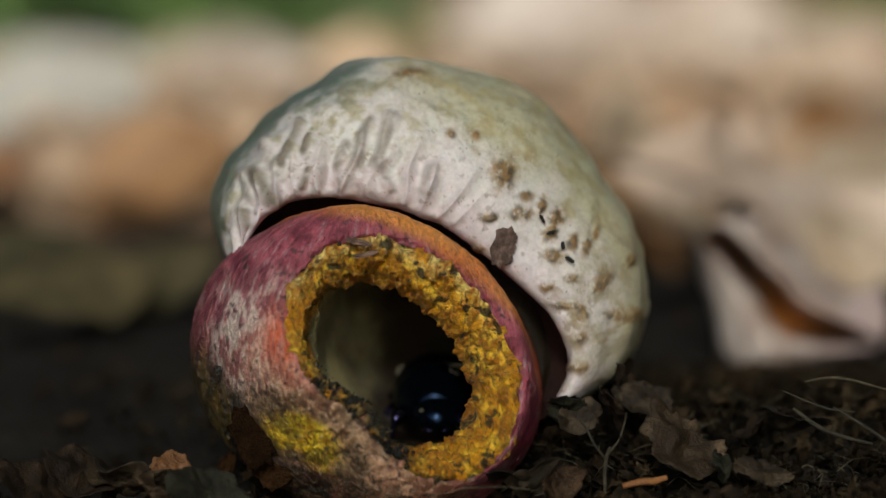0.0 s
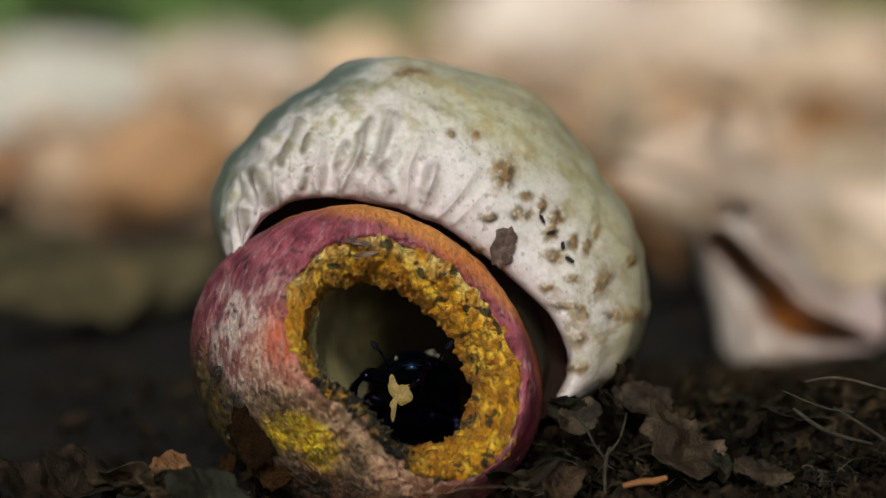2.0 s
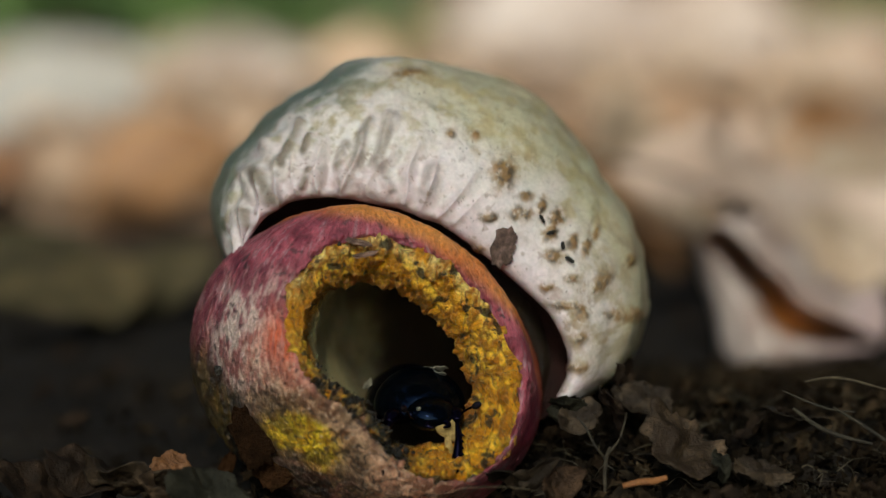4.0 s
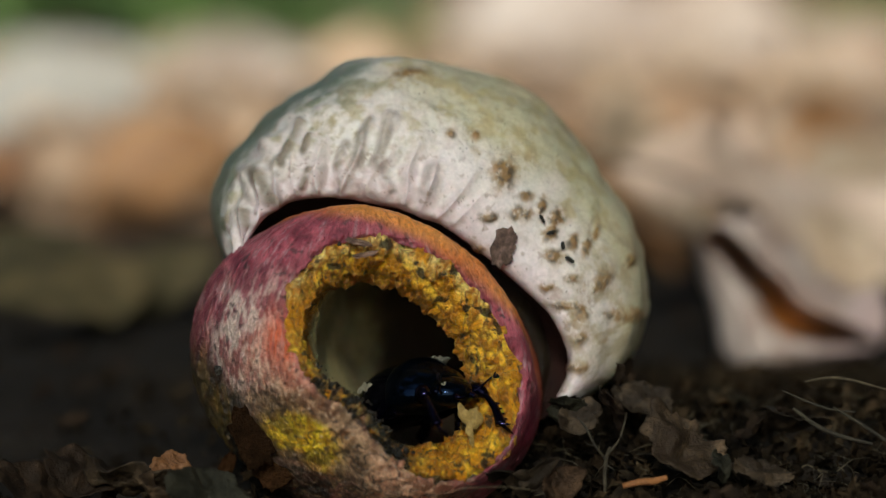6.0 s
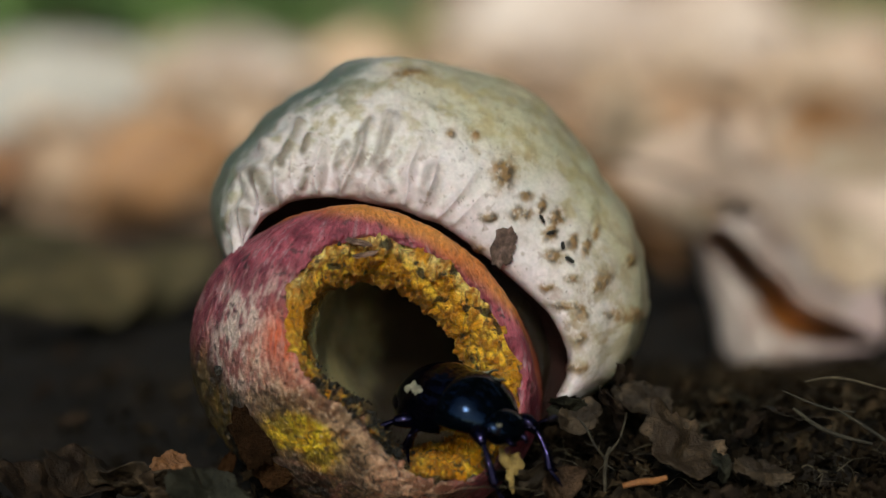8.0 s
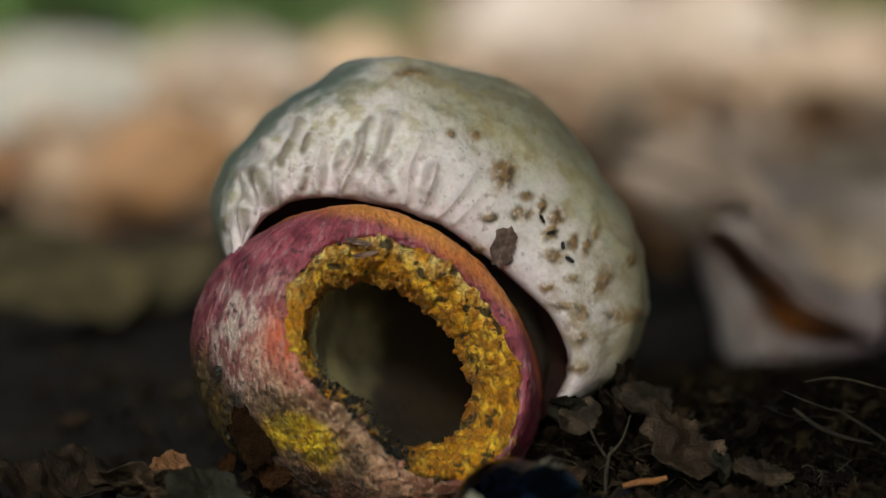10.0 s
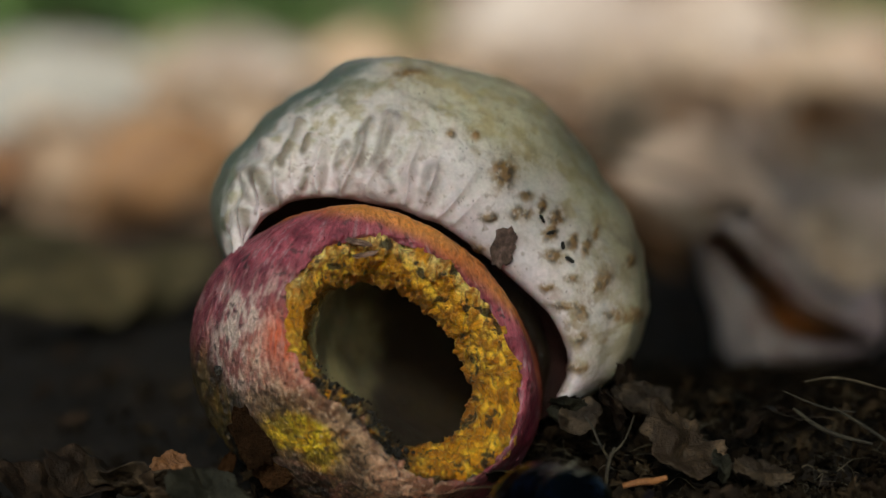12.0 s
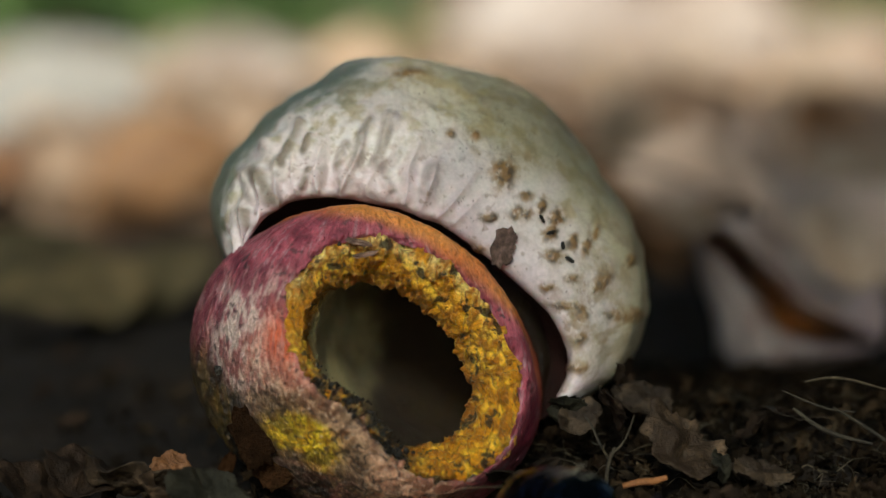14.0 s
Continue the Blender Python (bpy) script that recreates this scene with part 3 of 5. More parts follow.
    c = mix(c, (0.26, 0.18, 0.08), smear * 0.6)
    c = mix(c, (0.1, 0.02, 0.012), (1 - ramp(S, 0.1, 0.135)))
    # where the lip is pressed into stem and soil there is none of it left
    crown_skin = np.stack([v[:, 0] / s, v[:, 2] / s, v[:, 1]], 1)[front & (t > 0.01)]
    f = sheet_faces(rows, cols)
    gone = ((below > 30 + 24 * t) & (below < 150) & front & (px < 130)) | ((pz < -261 + 8 * (grain(v, 14, 52, 2) - 0.5)) & front) | ((below > 34) & (below < 146) & (S > turn) & (S < 0.9))
    f = f[~gone[f].any(1)]
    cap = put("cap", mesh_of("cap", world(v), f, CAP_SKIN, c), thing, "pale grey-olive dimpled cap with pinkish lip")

    # pores under the cap, a ring from the lip to the stem
    rows, cols = 30, 300
    S = np.repeat(np.linspace(0, 1, rows), cols)
    A = np.tile(np.linspace(0, 2 * np.pi, cols, endpoint=False), rows)
    y = 205 + 165 * S ** 0.8
    k = 1 - 0.2 * S ** 2
    ra = (wavy(A, 235.3, [(-16.2, 4.1), (30.3, -40.3), (12.1, 2.7), (-3.3, -12.7), (5.2, -2.4), (-3.6, -1.0)]) + 12) * k
    s = 1 + y / FAR
    v = np.stack([(-58 - 30 * S + ra * np.cos(A)) * s, y, (-140 - 20 * S + ra * np.sin(A)) * s], 1)
    n = normals_of(v, rows, cols)
    v = v + n * ((grain(v, 12, 63, 2) - 0.5) * 5)[:, None]
    # dark red pores, painted near-black for the shade under the cap
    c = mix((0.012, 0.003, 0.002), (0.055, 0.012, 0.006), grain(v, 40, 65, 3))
    f = sheet_faces(rows, cols)
    f = f[(np.sin(A)[f] > -0.72).all(1)]
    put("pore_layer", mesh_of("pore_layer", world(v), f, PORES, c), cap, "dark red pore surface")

    # loose bits that lie on cap and stem
    def bit(name, x, z, depth, w, h, turn, material, label, seed):
        nu, nv = 25, 25
        a, b = np.meshgrid(np.linspace(-1, 1, nu), np.linspace(-1, 1, nv), indexing="ij")
        a, b = a.ravel(), b.ravel()
        k = 1 - 0.3 * (a * a * b * b) + 0.75 * (grain(np.stack([a * 1.5 + seed, b * 1.5, 0 * a], 1), 0.6, seed, 3) - 0.5) * np.maximum(abs(a), abs(b)) ** 2
        ca, sa = math.cos(radians(turn)), math.sin(radians(turn))
        xx, zz = a * w * k, b * h * k
        lift = 3.0 + (grain(np.stack([a + seed, b, 0 * a], 1), 0.7, seed + 3, 2) - 0.5) * 10
        fr = np.stack([x + xx * ca - zz * sa, depth - lift, z + xx * sa + zz * ca], 1)
        fr *= (1 + np.array([[depth / FAR, 0, depth / FAR]]))
        bk = fr + np.array([0, 6.0, 0])
        f = sheet_faces(nu, nv, False)
        ring = [i * nv for i in range(nu)] + [(nu - 1) * nv + j for j in range(1, nv)] + [i * nv + nv - 1 for i in range(nu - 2, -1, -1)] + list(range(nv - 2, 0, -1))
        faces = [tuple(q) for q in f] + [tuple(q[::-1] + nu * nv) for q in f] + [(p, q, q + nu * nv, p + nu * nv) for p, q in zip(ring, ring[1:] + ring[:1])]
        m = np.array(PLAN)
        verts = (np.concatenate([fr, bk]) * U) @ m[:3, :3].T + m[:3, 3]
        o = verts.mean(0)
        ob = put(name, mesh_of(name, verts - o, faces, material))
        ob.matrix_basis = Matrix.Translation(o)
        tagged(ob, label, "debris", "debris on the mushroom")

    def on_cap(x, z, reach):
        k = (crown_skin[:, 0] - x) ** 2 + (crown_skin[:, 1] - z) ** 2
        return float(crown_skin[k < reach ** 2, 2].min()) - 5

    def on_skin(x, z):
        k = (skin[:, 0] - x) ** 2 + (skin[:, 2] - z) ** 2
        return float(skin[np.argsort(k)[:60], 1].min())

    # torn flaps of the stem's own brown skin
    bit("skin_scrap", -338, -330, on_skin(-338, -330) - 6, 34, 56, 14, SCRAP, "dark brown torn flap of skin on the stem", 27)
    bit("skin_scrap", -300, -398, on_skin(-300, -398) - 6, 30, 30, 40, SCRAP, "dark brown torn flap of skin on the stem", 33)
    bit("skin_scrap", -385, -392, on_skin(-385, -392) - 6, 14, 34, -20, SCRAP, "narrow dark brown scrap of skin on the stem", 35)
    bit("bark_flake", 107, 2, on_cap(107, 2, 30), 23, 36, -14, BARK, "torn brown bark flake stuck to the cap", 5)
    bit("black_speck", 176, 53, on_cap(176, 53, 9), 3, 8, 30, CRUMB, "tiny black plant speck stuck to the cap", 7)
    bit("black_speck", 190, 29, on_cap(190, 29, 9), 8, 4, 20, CRUMB, "tiny black plant speck stuck to the cap", 9)
    bit("black_speck", 212, 6, on_cap(212, 6, 9), 4, 7, 10, CRUMB, "tiny black plant speck stuck to the cap", 11)
    bit("black_speck", 224, -18, on_cap(224, -18, 9), 9, 4, -35, CRUMB, "tiny black plant speck stuck to the cap", 13)
    bit("pale_chip", -258, 20, 74, 17, 6, 15, FLAKE, "small whitish chip lying on the red stem", 15)
    bit("pale_chip", -235, 33, 100, 6, 4, 10, FLAKE, "small whitish chip lying on the red stem", 17)
    bit("brown_scrap", -150, 12, 0, 24, 6, -12, BARK, "thin brown scrap on the edge of the opening", 19)
    bit("brown_scrap", -138, -10, -2, 22, 5, 12, BARK, "thin brown scrap on the edge of the opening", 21)
    bit("bark_flake", -398, -214, 66, 7, 9, 12, CRUMB, "small dark flake on the stem skin", 23)
    return thing


bolete()


# ---------------------------------------------------------------- ground and litter
def ground():
    xs = np.concatenate([-np.geomspace(40, 0.12, 40), np.linspace(-0.115, 0.115, 150), np.geomspace(0.12, 40, 40)])
    ys = np.concatenate([-np.geomspace(40, 0.4, 12), np.linspace(-0.36, 0.3, 240), np.geomspace(0.303, 60, 90)])
    gx, gy = np.meshgrid(xs, ys)
    p = np.stack([gx.ravel(), gy.ravel(), 0 * gx.ravel()], 1)
    near = 1 - ramp(np.hypot(p[:, 0], p[:, 1]), 0.3, 0.6)
    p[:, 2] = rise(p[:, 0], p[:, 1]) + (grain(p, 0.012, 3, 4) - 0.7) * 0.006 * near
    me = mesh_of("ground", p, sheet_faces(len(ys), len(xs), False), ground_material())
    tagged(put("ground", me), "damp forest floor under leaf litter, shade painted dark near the mushroom", "ground", kind="structure")


ground()


def leaf_mesh(name, seed, length, width, curl, cup, material, torn=0.0, nu=22, nv=15, rib=True):
    """A dry leaf with a thickness, side veins and wavy, toothed edge, centred on the origin, and its midrib with the stalk."""
    r = random.Random(seed)
    u, w = np.meshgrid(np.linspace(0, 1, nu), np.linspace(-1, 1, nv), indexing="ij")
    u, w = u.ravel(), w.ravel()
    prof = np.sin(np.pi * np.clip(u, 0, 1) ** 0.85) ** 0.75
    teeth = 1 + 0.05 * np.sin(u * 60) + torn * (grain(np.stack([u * 6, w * 0 + np.sign(w), w * 0], 1), 1.0, seed, 2) - 0.5)
    phase = r.random() * 3

    def height(uu, ww, pp):
        z = curl * np.sin(uu * 3 + phase) * length * 0.5 + cup * np.abs(ww) ** 1.5 * pp * width * 0.5
        return z + 0.02 * width * np.cos((uu - np.abs(ww) * 0.25) * 50) * np.abs(ww) * pp

    x = (u - 0.5) * length
    y = w * prof * width / 2 * teeth
    z = height(u, w, prof) + (grain(np.stack([x, y, 0 * x], 1), length * 0.3, seed + 1, 2) - 0.5) * length * (0.12 + torn * 0.2) * np.abs(w)
    mid = z.mean()
    t = min(0.00012, length * 0.006)
    top = np.stack([x, y, z - mid + t], 1)
    bot = np.stack([x, y, z - mid - t], 1)
    f = sheet_faces(nu, nv, False)
    faces = [tuple(a) for a in f] + [tuple(a[::-1] + nu * nv) for a in f]
    ring = [i * nv for i in range(nu)] + [(nu - 1) * nv + j for j in range(1, nv)] + [i * nv + nv - 1 for i in range(nu - 2, -1, -1)] + list(range(nv - 2, 0, -1))
    faces += [(a, b, b + nu * nv, a + nu * nv) for a, b in zip(ring, ring[1:] + ring[:1])]
    blade = mesh_of(name, np.concatenate([top, bot]), faces, material)
    if not rib:
        return blade
    uu = np.linspace(-0.22, 0.97, 9)
    path = np.stack([(uu - 0.5) * length, 0 * uu, height(np.clip(uu, 0, 1), 0 * uu, 0 * uu) - mid + 2 * t], 1) / 0.001
    vv, ff = tube(path, [q * length / 0.06 for q in (0.5, 0.5, 0.5, 0.45, 0.4, 0.34, 0.28, 0.2, 0.12)], 6)
    return blade, mesh_of("midrib", vv, ff, TWIG)


LEAF_KINDS = [leaf_mesh("beech_leaf", 11 + i, 0.06, 0.038, 0.25 + 0.1 * i, 0.25, PALE_LEAF, 0.1) for i in range(5)]
LEAF_KINDS += [leaf_mesh("beech_leaf", 31 + i, 0.055, 0.035, 0.3, 0.4 - 0.2 * i, BROWN_LEAF, 0.2) for i in range(4)]
LEAF_KINDS += [leaf_mesh("beech_leaf", 41, 0.06, 0.042, 0.3, 0.2, WHITE_LEAF, 0.1)]
LEAF_KINDS += [leaf_mesh("beech_leaf", 43 + i, 0.06, 0.042, 0.3, 0.2, PINK_LEAF, 0.1) for i in range(2)]
LEAF_KINDS += [leaf_mesh("beech_leaf", 47, 0.055, 0.036, 0.3, 0.2, OLIVE_LEAF, 0.2)]


def scrap_mesh(name, seed, length, width, curl, material, jag=0.5):
    """A torn scrap of leaf, crumpled, with a ragged outline and a thickness."""
    nr, na = 11, 72
    rr = np.repeat(np.linspace(0.02, 1, nr), na)
    a = np.tile(np.linspace(0, 2 * np.pi, na, endpoint=False), nr)
    ring = np.stack([np.cos(a), np.sin(a), 0 * a], 1)
    edge = 0.6 + 0.8 * grain(ring, 1.1, seed, 1) + jag * 0.7 * (grain(ring, 0.14, seed + 2, 3) - 0.5) + jag * 0.55 * (grain(ring, 0.3, seed + 4, 1) - 0.5)
    x, y = rr * edge * np.cos(a) * length / 2, rr * edge * np.sin(a) * width / 2
    q = np.stack([x, y, 0 * x], 1)
    z = (grain(q, length * 0.4, seed + 1, 2) - 0.5) * length * 0.5 + (grain(q, length * 0.06, seed + 8, 2) - 0.5) * length * 0.06 + (grain(q, length * 0.13, seed + 3, 2) - 0.5) * length * 0.1
    z = z + curl * (x / length) ** 2 * length * 1.4 - 0.5 * curl * np.abs(y) * (seed % 3 - 1)
    z = z - z.mean()
    t = 0.00007
    top, bot = np.stack([x, y, z + t], 1), np.stack([x, y, z - t], 1)
    f = sheet_faces(nr, na)
    m = nr * na
    faces = [tuple(q) for q in f] + [tuple(q[::-1] + m) for q in f] + [tuple(range(na))[::-1], tuple(range(m, m + na))]
    rim = [(nr - 1) * na + j for j in range(na)]
    faces += [(i, j, j + m, i + m) for i, j in zip(rim, rim[1:] + rim[:1])]
    return mesh_of(name, np.concatenate([top, bot]), faces, material)


SHARD_KINDS = [scrap_mesh("leaf_fragment", 51 + 9 * i, 0.011, 0.008, 0.3, DARK_LEAF) for i in range(8)]


def lay_leaf(kind, m, label, group, name="beech_leaf", category="leaf"):
    blade, rib = kind
    ob = put(name, blade, m=m)
    put("midrib", rib, ob)
    return tagged(ob, label, category, group)


BEHIND = "fallen leaves behind the mushroom"
PALE_WORDS = "pale tan dry fallen beech leaf on the ground"
RUST_WORDS = "rust-brown dry fallen beech leaf on the ground"


def far_leaves():
    # the leaves that stand out behind the mushroom: plan x, z, kind, scale, turns
    big = [(226, 262, 10, 2.4, 58, 10, 15), (466, 268, 11, 2.3, 55, -10, 60), (-640, 88, 9, 1.25, 50, 0, 10), (-745, 80, 9, 1.0, 50, 10, 70), (-350, 185, 10, 1.4, 45, 10, 100), (700, 270, 10, 1.5, 30, 10, 100), (-660, 205, 9, 1.4, 35, -15, 10),
           (-450, 120, 5, 1.1, 30, 20, 45), (-700, 85, 6, 0.9, 40, -10, 120), (-500, 45, 5, 0.9, 55, -10, 20), (-480, 260, 1, 1.1, 25, 0, 80), (340, 210, 4, 1.0, 30, 20, 0),
           (600, 120, 2, 0.9, 40, -20, 50), (520, 200, 7, 0.8, 20, 0, 30), (-560, 40, 8, 0.6, 20, 10, 75), (-720, -110, 12, 0.6, 40, 0, 30), (-600, -135, 12, 0.5, 35, 10, 100), (-480, -115, 12, 0.5, 40, -10, 60), (-700, -165, 12, 0.45, 20, 0, 10), (740, 20, 0, 0.8, 60, 15, 40),
           (420, 90, 5, 0.6, 40, 0, 10), (60, 350, 3, 1.8, 20, 0, 140), (-200, 350, 0, 1.8, 25, 10, 60), (690, -80, 3, 0.55, 55, 20, 100),
           (560, 60, 10, 0.75, 45, 0, 60), (640, -5, 11, 0.6, 50, 10, 30), (450, 25, 5, 0.5, 40, 0, 80), (765, -45, 10, 0.6, 50, -10, 120), (700, 65, 2, 0.8, 40, 0, 10)]
    for x, z, k, size, rx, ry, rz in big:
        p = spot(x, z)
        lay_leaf(LEAF_KINDS[k], Matrix.Translation(p + Vector((0, 0, 0.016 * size))) @ pose(0, 0, 0, rx, ry, 0) @ pose(0, 0, 0, 0, 0, rz) @ Matrix.Scale(size, 4),
                 PALE_WORDS if k < 5 else RUST_WORDS if k < 9 else "bleached grey-white dry leaf on the ground" if k < 10 else "pinkish dry leaf on the ground, painted pale for sunlight" if k < 12 else "dull olive-brown dead leaf on damp soil", BEHIND)
    r = random.Random(12)
    for i in range(250):
        y = 0.22 + 1.6 * r.random() ** 1.5
        x = (r.random() * 2 - 1) * (0.05 + 0.2 * (y + 0.3))
        if y < 0.27 or (x < -0.01 and y < 0.55):
            continue
        k = r.randrange(5) if r.random() < 0.55 else 5 + r.randrange(4)
        m = pose(x, y, float(rise(x, y)) + 0.006 + 0.012 * r.random(), r.uniform(-35, 35), r.uniform(-35, 35), r.uniform(0, 360))
        lay_leaf(LEAF_KINDS[k], m @ Matrix.Scale(r.uniform(0.5, 1.2), 4), PALE_WORDS if k < 5 else RUST_WORDS, BEHIND)


far_leaves()


def far_litter():
    """The countless leaves further off, one sheet of litter."""
    r = random.Random(77)
    kinds = [leaf_mesh("litter", 70 + i, 0.06, 0.038, 0.3, 0.3, LITTER_LEAF, 0.2, 7, 5, False) for i in range(6)]
    shapes = [(np.array([v.co for v in me.vertices]), [tuple(p.vertices) for p in me.polygons]) for me in kinds]
    pieces = []
    ys = np.array([0.4 + 5.6 * r.random() ** 1.4 for _ in range(3600)])
    xs = np.array([r.random() * 2 - 1 for _ in range(3600)]) * (0.08 + 0.24 * (ys + 0.3))
    zs = rise(xs, ys)
    for x, y, z in zip(xs, ys, zs):
        v, f = shapes[r.randrange(6)]
        m = np.array(pose(x, y, z + 0.008, r.uniform(-40, 40), r.uniform(-40, 40), r.uniform(0, 360)) @ Matrix.Scale(r.uniform(0.7, 1.4), 4))
        pieces.append((v @ m[:3, :3].T + m[:3, 3], f))
    me = mesh_of("leaf_litter", *joined(pieces), LITTER_LEAF)
    tagged(put("leaf_litter", me), "tan and brown sunlit leaf litter covering the forest floor", "leaf litter", kind="stuff")


far_litter()


def curled_leaf():
    """The big curled leaf beside the mushroom, hollow side out."""
    def set_leaf(kind, x, z, depth, along, face, label):
        a, n = Vector(along).normalized(), Vector(face)
        side = n.cross(a).normalized()
        m = Matrix((a, side, a.cross(side))).transposed().to_4x4()
        m.translation = place(x, z, depth)
        lay_leaf(kind, m, label, BEHIND, "curled_leaf")

    set_leaf(leaf_mesh("curled_leaf", 99, 0.075, 0.04, 0.4, 0.5, PINK_LEAF, 0.9), 560, 20, 2600, (0.85, 0.4, -0.25), (-0.2, -0.6, 0.75),
             "pale pinkish dry leaf propped on other leaves")


curled_leaf()


def folded_leaf():
    """The large leaf beside the mushroom, folded along its length like an open shell, rust-brown inside."""
    nu, nv = 50, 44
    u = np.repeat(np.linspace(0, 1, nu), nv)
    w = np.tile(np.linspace(0, 1, nv), nu)
    # section from the underside of the lower flap over its lip, through the fold and up the rear flap: across, depth
    sec = glide([(-96, 90), (-88, 20), (-52, -22), (-24, -24), (-10, 30), (4, 150), (30, 180), (54, 90), (64, 40), (92, 90), (122, 160)], w)
    wide = np.sin(np.pi * np.clip(0.06 + 0.9 * u, 0, 1)) ** 0.9
    q = np.stack([u * 4, w * 3, 0 * u], 1)
    across = sec[:, 0] * (0.12 + 0.88 * wide) + (grain(q, 1.0, 15, 2) - 0.5) * 44 + ramp(w, 0.8, 1) * (grain(q * 3, 1.0, 16, 2) - 0.5) * 60
    depth = 1700 + sec[:, 1] * (0.3 + 0.7 * wide) * 1.5 + (grain(q, 0.8, 17, 3) - 0.5) * 60 - 60 * u
    along = (u - 0.5) * 385
    bow = -52 * np.sin(np.pi * u) + 24 + 10 * np.sin(u * 8)
    x = 600 + along * 0.764 + (across + bow) * 0.645
    z = -92 - along * 0.54 + (across + bow) * 0.763
    s = 1 + depth / FAR
    m = np.array(PLAN)
    v = (np.stack([x * s, depth, z * s], 1) * U) @ m[:3, :3].T + m[:3, 3]
    n = np.cross(np.gradient(v.reshape(nu, nv, 3), axis=1), np.gradient(v.reshape(nu, nv, 3), axis=0)).reshape(-1, 3)
    n /= np.linalg.norm(n, axis=1, keepdims=True) + 1e-12
    g = grain(v, 0.006, 19, 3)
    c = mix((0.4, 0.28, 0.23), (0.7, 0.56, 0.49), ramp(g, 0.3, 0.65))
    c = mix(c, (0.5, 0.31, 0.3), ramp(u + (g - 0.5) * 0.6, 0.65, 0.95) * 0.6)
    # rust-brown inside, its dark ends painted for the shade within the fold
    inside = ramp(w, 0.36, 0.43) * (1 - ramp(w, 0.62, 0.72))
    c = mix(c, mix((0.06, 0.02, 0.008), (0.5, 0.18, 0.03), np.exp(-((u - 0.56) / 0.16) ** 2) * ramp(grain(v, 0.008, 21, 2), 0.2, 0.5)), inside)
    f = sheet_faces(nu, nv, False)
    k = nu * nv
    ring = [i * nv for i in range(nu)] + [(nu - 1) * nv + j for j in range(1, nv)] + [i * nv + nv - 1 for i in range(nu - 2, -1, -1)] + list(range(nv - 2, 0, -1))
    faces = [tuple(i) for i in f] + [tuple(i[::-1] + k) for i in f] + [(i, j, j + k, i + k) for i, j in zip(ring, ring[1:] + ring[:1])]
    o = v.mean(0)
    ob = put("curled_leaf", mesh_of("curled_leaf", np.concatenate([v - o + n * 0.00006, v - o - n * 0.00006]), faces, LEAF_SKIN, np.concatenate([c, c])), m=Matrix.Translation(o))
    spine = (v - o).reshape(nu, nv, 3)[4:-4:6, 24] * 1000
    put("midrib", mesh_of("midrib", *tube(spine, np.linspace(0.45, 0.2, len(spine)), 6), TWIG), ob)
    tagged(ob, "large folded pale pinkish dry leaf, rust-brown inside", "leaf", BEHIND)


folded_leaf()


